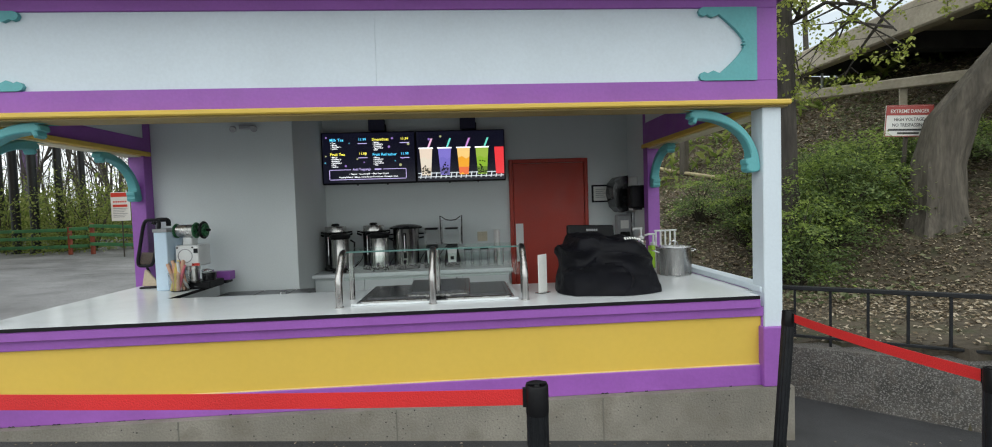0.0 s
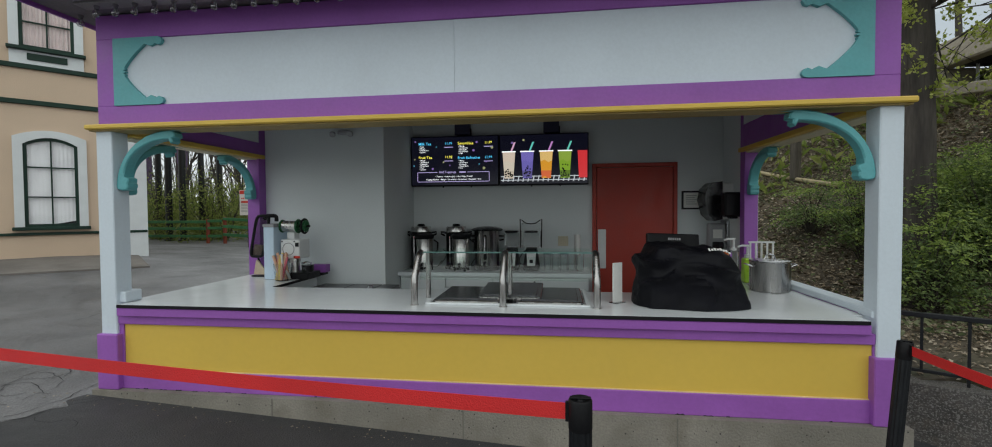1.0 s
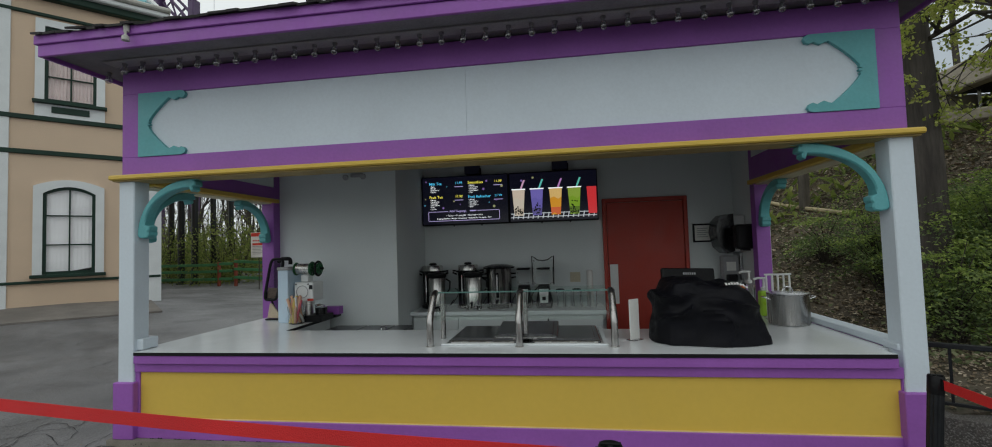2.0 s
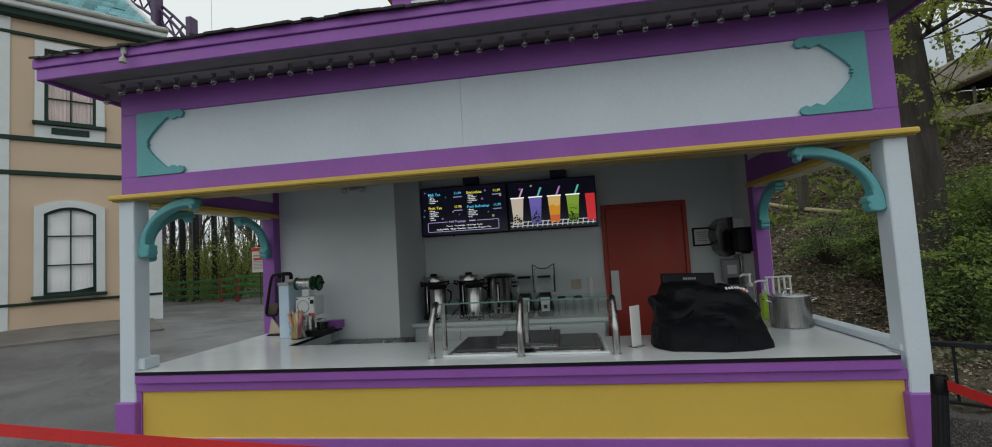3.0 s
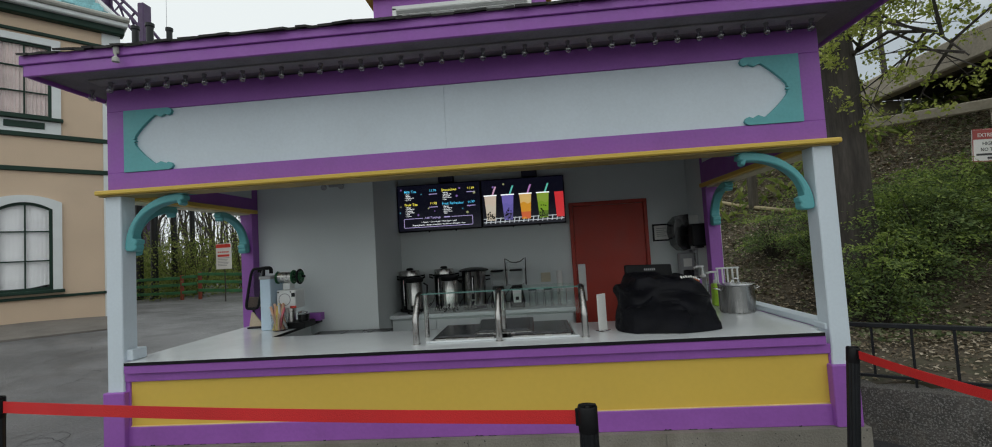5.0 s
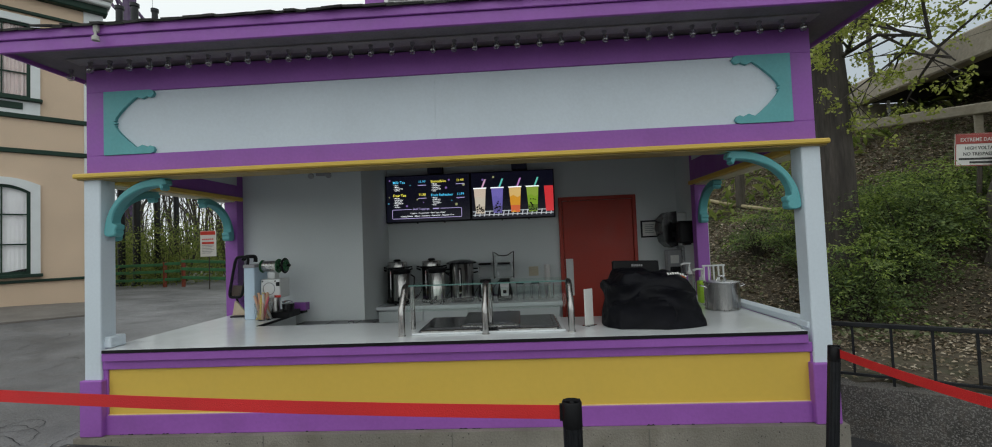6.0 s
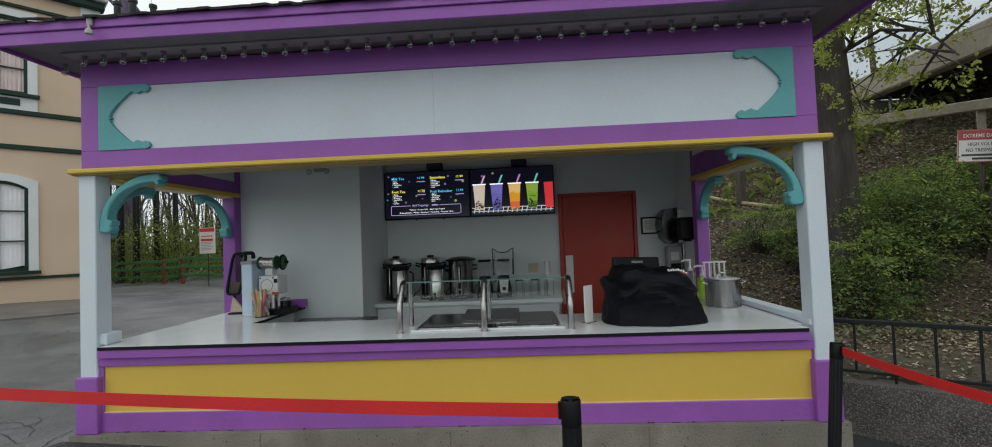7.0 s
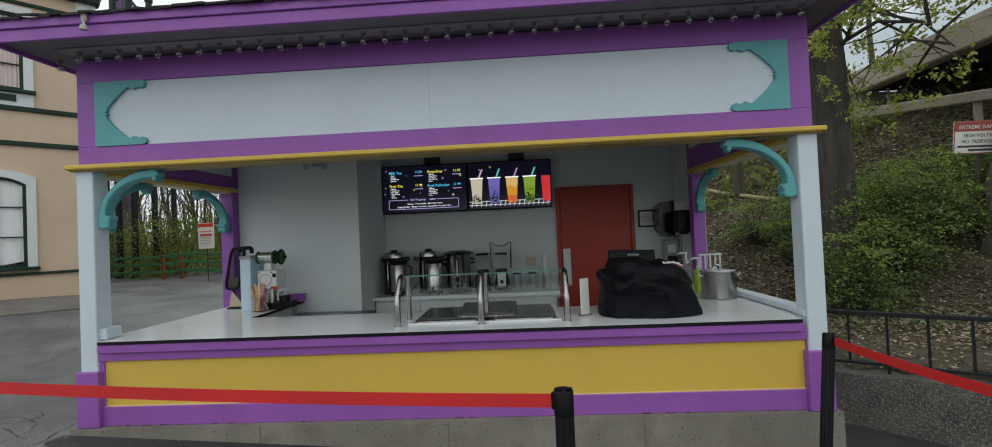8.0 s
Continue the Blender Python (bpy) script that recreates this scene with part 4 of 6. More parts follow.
def lattice(p, q, w, name, label, material, cat, k=9):
    t = thing(name, label, cat)
    p, q = Vector(p), Vector(q)
    for dz in (0, w):
        part("chord", tube(bmesh.new(), [p + Vector((0, 0, dz)), q + Vector((0, 0, dz))], 0.06, seg=6), material, t)
    for i in range(k):
        a, b = p + (q - p) * (i / k), p + (q - p) * ((i + 1) / k)
        up = Vector((0, 0, w))
        part("brace", tube(bmesh.new(), [a + (up if i % 2 else up * 0), b + (up * 0 if i % 2 else up)], 0.035, seg=5), material, t)
    return t


lattice((-16.5, 11.8, 4.3), (-8.5, 12.0, 4.5), 0.7, "ride_truss", "black steel truss between the ride columns", BLACK_METAL, "truss", 12)


def ride_track():
    t = thing("ride_track", "dark purple steel coaster track curving above the roofs", "track")
    o = Vector((-28.5, 25, 0))
    rails = []
    for off in ((0, 0, 0), (0.9, 0.3, -0.5), (0.4, 0.1, -1.3)):
        pts = [o + Vector(off) + Vector((-3 + 0.75 * i, 0.1 * i, 23.2 - 0.05 * i * i - 0.16 * i)) for i in range(13)]
        rails.append(pts)
        part("rail", tube(bmesh.new(), pts, 0.10, seg=8), PURPLE_STEEL, t, smooth=True)
    for i in range(13):
        part("tie", tube(bmesh.new(), [rails[0][i], rails[2][i], rails[1][i]], 0.08, seg=5), PURPLE_STEEL, t)
    for x, top, w in ((1.45, 21.6, 0.22), (4.2, 19.3, 0.22)):
        part("support", box(o.x + x - w, o.x + x + w, 25.2, 25.9, ground_z(-11, 6) - 0.2, top, 0.05), PURPLE_STEEL, t)
    part("aerial", tube(bmesh.new(), [(-22.3, 25, 14), (-22.3, 25, 23.5)], 0.014, seg=5), GREY, t)
    return t


ride_track()


# ---- on the bank: trees, shrubs, the concrete deck, the danger sign ----
def big_tree(name, label, pts, radii, bark, limbs, leaf_spots, count, leaf, seed, m):
    r = random.Random(seed)
    t = thing(name, label, "tree", m)
    bm = bmesh.new()
    # trunk ring by ring, fluted like bark
    rings, seg = [], 26
    path = [Vector(p) for p in pts]
    fine = []
    for i in range(len(path) - 1):
        for k in range(6):
            u = k / 6
            fine.append((path[i].lerp(path[i + 1], u), radii[i] + (radii[i + 1] - radii[i]) * u))
    fine.append((path[-1], radii[-1]))
    for p, rad in fine:
        ring = []
        for k in range(seg):
            a = 2 * math.pi * k / seg
            w = rad * (1 + 0.10 * noise.noise((math.cos(a) * 3, math.sin(a) * 3, p.z * 0.8 + seed)) + 0.05 * math.sin(a * 9 + p.z * 2))
            ring.append(bm.verts.new(p + Vector((math.cos(a) * w, math.sin(a) * w, 0))))
        rings.append(ring)
    for a, b in zip(rings, rings[1:]):
        for k in range(seg):
            j = (k + 1) % seg
            bm.faces.new((a[k], a[j], b[j], b[k]))
    bm.faces.new(rings[-1])
    part("trunk", bm, bark, t, smooth=True)
    ends = []
    for lp, r0, r1 in limbs:
        bm = bmesh.new()
        q = [Vector(p) for p in lp]
        tube(bm, q, r0, r1, 8)
        for i in range(1, len(q)):
            for _ in range(5):
                u = r.random()
                s = q[i - 1].lerp(q[i], u)
                e = s + Vector((r.uniform(-0.9, 0.9), r.uniform(-0.9, 0.9), r.uniform(-0.7, 0.6)))
                mid = s.lerp(e, 0.5) + Vector((0, 0, r.uniform(-0.05, 0.12)))
                tube(bm, [s, mid, e], 0.02, 0.006, 4)
                ends += [mid, e]
                for _ in range(3):
                    f = e + Vector((r.uniform(-0.4, 0.4), r.uniform(-0.4, 0.4), r.uniform(-0.35, 0.25)))
                    tube(bm, [mid.lerp(e, r.random()), f], 0.007, 0.003, 3)
                    ends.append(f)
        part("limb", bm, bark, t, smooth=True)
    if ends:
        vs, fs = [], []
        for _ in range(count):
            c = r.choice(ends) + Vector((r.gauss(0, 0.055), r.gauss(0, 0.055), r.gauss(0, 0.05)))
            e = Euler((r.uniform(-1.2, 1.2), r.uniform(-1.2, 1.2), r.uniform(0, 6.3))).to_matrix()
            s = r.uniform(0.03, 0.068)
            k = len(vs)
            for v in ((-0.5, 0, 0), (-0.1, -0.36, 0.06), (0.5, 0, 0), (-0.1, 0.36, 0.06)):
                vs.append(c + e @ (Vector(v) * s))
            fs += [(k, k + 1, k + 2), (k, k + 2, k + 3)]
        leaf_part("crown", (vs, fs), leaf, t)
    return t


TA = (6.6, 2.67)
big_tree("tree", "large grey-barked tree leaning and forking, with young leaves",
         [(0, 0, -0.3), (0.0, 0, 0.1), (0.0, 0.0, 0.7), (0.10, -0.10, 1.3), (0.36, -0.38, 1.85), (0.62, -0.65, 2.35), (0.74, -0.78, 3.0), (0.74, -0.78, 4.0), (0.8, -0.8, 6.5)],
         [0.40, 0.30, 0.26, 0.245, 0.24, 0.25, 0.23, 0.21, 0.17], BARK,
         [([(0.66, -0.70, 2.6), (0.42, -0.42, 3.2), (0.05, -0.05, 3.8), (-0.3, 0.3, 4.3), (-0.8, 0.9, 4.7)], 0.20, 0.06),
          ([(0.05, -0.05, 3.8), (-0.5, 0.2, 4.0), (-1.2, 0.6, 3.9), (-1.8, 0.9, 3.6), (-2.3, 1.1, 3.2)], 0.08, 0.015),
          ([(0.0, 0.0, 3.9), (-0.6, 0.0, 4.4), (-1.4, 0.3, 4.6), (-2.2, 0.6, 4.5)], 0.08, 0.02),
          ([(-0.3, 0.3, 4.3), (-1.0, 0.9, 4.4), (-1.7, 1.2, 4.2), (-2.2, 1.5, 3.9)], 0.06, 0.015),
          ([(-0.5, 0.2, 4.0), (-1.0, 0.1, 3.6), (-1.5, 0.2, 3.15), (-1.8, 0.3, 2.8)], 0.05, 0.012),
          ([(0.62, -0.65, 3.0), (1.2, -1.0, 3.7), (1.7, -1.5, 4.6)], 0.16, 0.05)],
         None, 20000, LEAF_SPRING, 5, pose(TA[0], TA[1], hill_z(*TA)))
TB = (4.72, 3.05)
big_tree("tree", "dark ridged tree trunk close behind the kiosk", [(0, 0, -0.3), (0, 0, 0.3), (0, 0, 2), (-0.08, 0, 4), (-0.15, 0, 7)], [0.33, 0.27, 0.235, 0.23, 0.2], BARK_D,
         [([(-0.05, 0, 3.2), (0.3, -0.5, 3.4), (0.5, -0.9, 3.2), (0.55, -1.2, 2.8)], 0.03, 0.008)], None, 2500, LEAF_SPRING, 9, pose(TB[0], TB[1], hill_z(*TB)))
rng = random.Random(91)
for x, y, h in ((7.2, 9.2, 7), (9.5, 10.5, 8), (12, 12, 9), (9.0, 16, 9), (14, 17, 10), (6.0, 13, 8)):
    bm = bmesh.new()
    t = thing("tree", "slim bare tree on the bank", "tree", pose(x, y, hill_z(x, y) - 0.1), group="bank trees")
    bare_tree(bm, (0, 0, 0), h, 0.11, rng, (0.05, 0), 4, 0.5, 6)
    part("trunk", bm, TWIG, t, smooth=True)



def path_edge():
    t = thing("path_edging", "pale timber edging of a path across the bank", "edging")
    pts = [(4.85 + 0.10 * i, 8.1 - 0.31 * i) for i in range(8)]
    for a, b in zip(pts, pts[1:]):
        p, q = Vector((*a, hill_z(*a) + 0.05)), Vector((*b, hill_z(*b) + 0.05))
        part("log", tube(bmesh.new(), [p, q], 0.04, seg=8), mat("pale_timber", (0.36, 0.30, 0.18), 0.85, vary=0.2), t, smooth=True)


path_edge()
stump = thing("wooden_post", "short weathered brown timber post on the bank", "post", pose(5.27, 6.9, hill_z(5.27, 6.9) - 0.15, 3, -2, 20))
part("shaft", box(-0.075, 0.075, -0.075, 0.075, 0, 1.25, 0.02), BARK, stump)


def spray_shrub(x, y, r, h, sprays, seed, young=0.5):
    """A shrub of arching stems that end in flat sprays of leaves, the young ones paler, with dark gaps between."""
    g = random.Random(seed)
    s = thing("shrub", "leafy green shrub on the bank with paler young tips", "shrub", pose(x, y, hill_z(x, y)), group="shrubs")
    bm = bmesh.new()
    crowns = ([], []), ([], [])
    for i in range(sprays):
        a, u, j = g.uniform(0, 6.28), g.uniform(0.02, 1.0), g.uniform(0.55, 1.08)
        w = math.sqrt(1 - 0.8 * u * u)
        lump = 1 + 0.35 * noise.noise((math.cos(a) * 1.6 + seed, math.sin(a) * 1.6, u * 2.2))
        tip = Vector((math.cos(a) * r * w * j * lump, math.sin(a) * r * w * j * lump, 0.1 + h * u * j * lump))
        if i % 2 == 0:
            mid = Vector((tip.x * 0.35, tip.y * 0.35, tip.z * 0.62))
            tube(bm, [Vector((0, 0, -0.1)), mid, tip], 0.011, 0.003, 4)
        vs, fs = crowns[1 if g.random() < young * (0.4 + u) and j > 0.8 else 0]
        out = math.atan2(tip.y, tip.x)
        lay = Euler((g.uniform(-0.35, 0.35), 0.25 + g.uniform(-0.3, 0.3), out + g.uniform(-0.5, 0.5))).to_matrix()
        for _ in range(46):
            o = tip + lay @ Vector((g.gauss(0, 0.13), g.gauss(0, 0.075), g.gauss(0, 0.022)))
            o.z = max(o.z, 0.03)
            e = lay @ Euler((g.uniform(-0.7, 0.7), g.uniform(-0.7, 0.7), g.uniform(0, 6.3))).to_matrix()
            c, k = g.uniform(0.026, 0.06), len(vs)
            for v in ((-0.5, 0, 0), (0, -0.27, 0.1), (0.5, 0, 0), (0, 0.27, 0.1)):
                vs.append(o + e @ (Vector(v) * c))
            fs += [(k, k + 1, k + 2), (k, k + 2, k + 3)]
    part("stem", bm, TWIG, s)
    leaf_part("crown", crowns[0], LEAF_SHRUB, s)
    if crowns[1][0]:
        leaf_part("young_leaves", crowns[1], LEAF_TIP, s)
    return s


for i, (x, y, r, h, n) in enumerate(((4.98, 2.85, 0.5, 1.35, 140), (5.5, 2.98, 0.6, 1.25, 190), (6.0, 3.3, 0.7, 0.95, 190), (5.3, 3.7, 0.75, 1.05, 180), (5.95, 4.1, 0.8, 0.8, 160), (4.55, 2.45, 0.35, 0.95, 90),
                                     (6.75, 3.9, 0.75, 0.6, 140), (4.8, 3.95, 0.5, 1.15, 110), (7.5, 3.4, 0.75, 0.6, 130), (8.4, 2.4, 0.7, 0.6, 110), (7.6, 1.7, 0.4, 0.5, 60), (4.65, 5.0, 0.5, 0.7, 60))):
    spray_shrub(x, y, r, h, n, 300 + i)


def deck():
    """The concrete deck on piers above the bank, with a pale timber rail before it."""
    d = thing("footbridge", "stained concrete deck on piers with a dark open underside", "bridge")
    part("deck_edge", box(8.25, 8.55, -1.5, 8.6, 4.35, 4.85, 0.03), BRIDGE, d, "pale concrete edge beam")
    part("slab", box(8.55, 16, -1.5, 8.6, 4.75, 4.95, 0.02), BRIDGE, d)
    # Girders take the near-black too, so the underside's shade is in their colour.
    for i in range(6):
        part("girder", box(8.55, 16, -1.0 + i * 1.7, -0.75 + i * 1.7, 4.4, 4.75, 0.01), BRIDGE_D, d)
    for y in (7.9, 2.0):
        part("pier", box(8.35, 8.95, y - 0.3, y + 0.3, 0.8, 4.36, 0.03), BRIDGE, d, "stained concrete pier")
    part("pipe", tube(bmesh.new(), [(8.9, 7.52, 1.0), (8.9, 7.52, 4.4)], 0.03), OFFWHITE, d)
    # Added backing: near-black sheets in place of the dark void below the deck.
    part("back_wall", box(12.5, 12.8, -1.5, 9.5, 1.0, 4.75, 0), BRIDGE_D, d, "near-black backing that stands in for the shade under the deck")
    part("back_wall", box(9.2, 12.5, 9.2, 9.5, 1.0, 4.75, 0), BRIDGE_D, d, "near-black backing that stands in for the shade under the deck")
    r = thing("bank_rail", "pale weathered timber rail on posts across the bank", "rail", pose(6.1, 5.70, 0, 0, 0, -35.3))
    part("rail", box(-0.2, 4.6, -0.05, 0.05, 3.31, 3.48, 0.015), BRIDGE, r)
    for x in (0.2, 2.2, 4.1):
        part("post", box(x - 0.05, x + 0.05, 0.05, 0.15, 1.0, 3.45, 0.01), BRIDGE, r)
    return d


deck()


def danger_sign():
    s = thing("danger_sign", "white warning sign with a maroon heading on a post", "sign", pose(6.30, 2.98, 0, 0, 4, -22) @ Matrix.Diagonal((0.74, 1, 1, 1)))
    part("post", box(-0.03, 0.03, 0.02, 0.06, 0.5, 2.68, 0.004), BARK, s)
    b = part("board", box(-0.35, 0.35, -0.01, 0.015, 2.32, 2.74, 0.006), PAPER, s, "white sign board with a maroon border")
    part("heading", box(-0.335, 0.335, -0.014, -0.01, 2.605, 2.725, 0), SIGN_MAROON, b)
    for x0, x1, z0, z1 in ((-0.348, -0.336, 2.322, 2.738), (0.336, 0.348, 2.322, 2.738), (-0.336, 0.336, 2.322, 2.332), (-0.336, 0.336, 2.728, 2.738)):
        part("border", box(x0, x1, -0.013, -0.01, z0, z1, 0), SIGN_MAROON, b)
    lettering("EXTREME DANGER", 0.067, PAPER, b, pose(0, -0.016, 2.635, 90), align="CENTER")
    lettering("HIGH VOLTAGE", 0.062, SIGN_INK, b, pose(0, -0.012, 2.53, 90), align="CENTER")
    lettering("NO TRESPASSING", 0.062, SIGN_INK, b, pose(0, -0.012, 2.455, 90), align="CENTER")
    for z, w in ((2.40, 0.30), (2.355, 0.16)):
        part("text_bar", box(-w, w, -0.013, -0.01, z, z + 0.025, 0), SIGN_INK, b)


danger_sign()


# ---- queue barriers ----
def stanchion(x, y, top, lean=0):
    g = ground_z(x, y)
    x -= (top - g) * math.tan(radians(lean))
    s = thing("stanchion", "black metal queue stanchion with a belt head", "stanchion", pose(x, y, g, 0, lean, 0), group="queue stanchions")
    h = top - g
    part("base", lathe(bmesh.new(), [(0.175, 0.0), (0.175, 0.02), (0.16, 0.035), (0.05, 0.05), (0.045, 0.07)], seg=28), BLACK_METAL, s, smooth=True)
    bm = bmesh.new()
    prof = []
    seg = 48
    rings = []
    for z in (0.06, h - 0.03):
        rings.append([bm.verts.new(((0.0312 + 0.0022 * (1 if k % 6 < 4 else -0.6)) * math.cos(2 * math.pi * k / seg), (0.0312 + 0.0022 * (1 if k % 6 < 4 else -0.6)) * math.sin(2 * math.pi * k / seg), z)) for k in range(seg)])
    for k in range(seg):
        j = (k + 1) % seg
        bm.faces.new((rings[0][k], rings[0][j], rings[1][j], rings[1][k]))
    part("pole", bm, BLACK_METAL, s)
    part("head", lathe(bmesh.new(), [(0.0335, h - 0.09), (0.0345, h - 0.085), (0.0345, h - 0.006), (0.032, h - 0.001), (0.028, h - 0.001), (0.027, h - 0.006), (0.012, h - 0.006), (0.01, h)], seg=28), BLACK, s, smooth=True)
    part("cap_bar", box(-0.03, 0.03, -0.008, 0.008, h, h + 0.004, 0.001), BLACK, s)
    return s


def belt(p, q, w=0.048, sag=0.012):
    t = bmesh.new()
    p, q = Vector(p), Vector(q)
    d = (q - p).normalized()
    nrm = Vector((-d.y, d.x, 0)).normalized() * 0.0012
    k = 24
    rows = []
    for i in range(k + 1):
        u = i / k
        c = p.lerp(q, u) - Vector((0, 0, sag * 4 * u * (1 - u)))
        rows.append([t.verts.new(c + v) for v in (-nrm + Vector((0, 0, w / 2)), nrm + Vector((0, 0, w / 2)), nrm - Vector((0, 0, w / 2)), -nrm - Vector((0, 0, w / 2)))])
    for a, b in zip(rows, rows[1:]):
        for i in range(4):
            j = (i + 1) % 4
            t.faces.new((a[i], a[j], b[j], b[i]))
    t.faces.new(rows[0])
    t.faces.new(rows[-1][::-1])
    bmesh.ops.recalc_face_normals(t, faces=t.faces[:])
    o = thing("queue_belt", "red webbing belt stretched between stanchions", "belt", group="queue belts")
    part("webbing", t, TAPE, o)
    for e, s in ((p, 1), (q, -1)):
        a = math.degrees(math.atan2(d.y, d.x))
        part("end_clip", box(-0.006, 0.006, -0.006, 0.006, -0.029, 0.029, 0.001, pose(e.x, e.y, e.z, 0, 0, a)), BLACK, o, "black end clip")
    return o


ST = {"a": (0.735, -1.672, 1.033), "b": (-1.76, -1.48, 1.088), "c": (2.42, -0.41, 0.90), "d": (2.50, -1.43, 0.90)}
for key, (x, y, z) in ST.items():
    stanchion(x, y, z, 4.5 if key == "c" else 0)


def link(a, b, drop=0.041):
    p, q = Vector(ST[a]), Vector(ST[b])
    d = (q - p).normalized() * 0.037
    belt(p + d - Vector((0, 0, drop)), q - d - Vector((0, 0, drop)))


link("b", "a")
link("c", "d")


# ---- counters ----
def slab(polys, z0, z1):
    bm = bmesh.new()
    for x0, x1, y0, y1 in polys:
        bx(bm, x0, x1, y0, y1, z0, z1)
    return bm


worktop = thing("worktop", "white laminate U-shaped serving counter with a black edge", "counter")
part("surface", slab(((-2.512, 2.49, -0.022, 0.14), (-2.575, 2.55, 0.14, 0.83), (-2.575, -1.86, 0.83, 1.799), (1.95, 2.55, 0.83, 2.019)), 0.885, 0.91), COUNTER, worktop)
part("edge_band", box(-2.514, 2.492, -0.028, -0.0225, 0.886, 0.909, 0.001), EDGE, worktop, "black edge band")
part("edge_band", box(-1.862, -1.855, 0.835, 1.70, 0.884, 0.908, 0), EDGE, worktop, "black edge band")
part("underside", slab(((-2.54, 2.54, 0.07, 0.11), (-1.95, -1.90, 0.83, 1.7)), 0.292, 0.884), WALL, worktop)

DULL_STEEL = mat("dull_steel_sheet", (0.17, 0.17, 0.18), 0.32, 1.0, vary=0.08, scale=2, fine=60, bump=0.01, rough_vary=0.05)
prep = thing("prep_table", "low dull stainless prep table with hinged lids behind the counter", "table", pose(0, 0, 0))
part("body", box(-1.85, -1.0, 0.90, 1.78, 0.30, 0.77, 0.006), DULL_STEEL, prep)
for a, b in ((-1.845, -1.50), (-1.49, -1.19), (-1.18, -1.0)):
    part("lid", box(a, b, 0.95, 1.77, 0.772, 0.795, 0.006), DULL_STEEL, prep)
part("handle", tube(bmesh.new(), [(-1.24, 1.5, 0.795), (-1.24, 1.5, 0.83), (-1.18, 1.47, 0.83), (-1.18, 1.47, 0.795)], 0.008), CHROME, prep)

backc = thing("back_counter", "white back counter with grey cabinet doors", "counter")
part("body", box(-1.16, 1.0, 2.26, 2.825, 0.292, 0.82, 0.004), WALL, backc)
part("surface", box(-1.17, 1.04, 2.19, 2.829, 0.825, 0.87, 0.006), COUNTER, backc)
for i in range(4):
    a = -1.15 + i * 0.54
    dr = part("door", box(a, a + 0.53, 2.235, 2.258, 0.32, 0.80, 0.003), WALL, backc)
    if i != 2:
        continue
    part("handle", box(a + (0.47 if i % 2 == 0 else 0.03), a + (0.485 if i % 2 == 0 else 0.045), 2.215, 2.235, 0.70, 0.78, 0.003), BLACK, dr)

door = thing("door_1", "closed red painted door in a red frame", "door", kind="structure")
part("leaf", box(1.135, 2.025, 2.80, 2.829, 0.292, 2.08, 0.003), RED_DOOR, door)
for x0, x1, z0, z1 in ((1.083, 1.13, 0.292, 2.132), (2.03, 2.075, 0.292, 2.132), (1.13, 2.03, 2.085, 2.132)):
    part("frame", box(x0, x1, 2.785, 2.829, z0, z1, 0.004), RED_DOOR, door)
part("push_plate", box(1.15, 1.245, 2.79, 2.80, 0.86, 1.335, 0.004), OFFWHITE, door, "white push plate")


# ---- menu screens ----
E_BLUE, E_YEL, E_WHITE, E_LILAC = glow("lit_blue", (0.10, 0.55, 0.9), 1.3), glow("lit_yellow", (0.9, 0.78, 0.10), 1.3), glow("lit_white", (0.85, 0.85, 0.9), 1.4), glow("lit_lilac", (0.55, 0.45, 0.85), 1.0)


LIT_BLACK = glow("lit_display", (0.003, 0.003, 0.009), 1.0)


def disc(bm, x, z, r, seg=12, y=0.0):
    bm.faces.new([bm.verts.new((x + r * math.cos(2 * math.pi * i / seg), y, z + r * math.sin(2 * math.pi * i / seg))) for i in range(seg)][::-1])


def screen(x0, x1, label):
    t = thing("menu_screen", label, "screen", pose(x0, 2.72, 1.878, 0, 0, -0.3), group="menu screens")
    w = x1 - x0
    part("housing", box(0, w, 0.0, 0.05, 0, 0.622, 0.006), BLACK, t)
    part("display", box(0.012, w - 0.012, -0.002, 0.003, 0.018, 0.61, 0), LIT_BLACK, t)
    m = part("mount", box(w * 0.52, w * 0.52 + 0.18, 0.05, 0.10, 0.15, 0.72, 0.004), BLACK, t, "dark ceiling mount")
    part("mount_box", box(w * 0.5, w * 0.5 + 0.19, 0.02, 0.11, 0.64, 0.78, 0.004), mat("navy_box", (0.03, 0.03, 0.07), 0.5), t)
    for x in (0.36 * w, 0.68 * w):
        part("knob", box(x, x + 0.015, 0.01, 0.03, -0.015, 0.0, 0), BLACK, t)
    return t, w


t, w = screen(-1.163, -0.048, "lit menu screen listing teas, smoothies and prices")
Y = -0.006


def row(text, x, z, size, material, align="LEFT"):
    lettering(text, size, material, t, pose(x, Y, z, 90), name="menu_text", depth=0.0008, align=align)


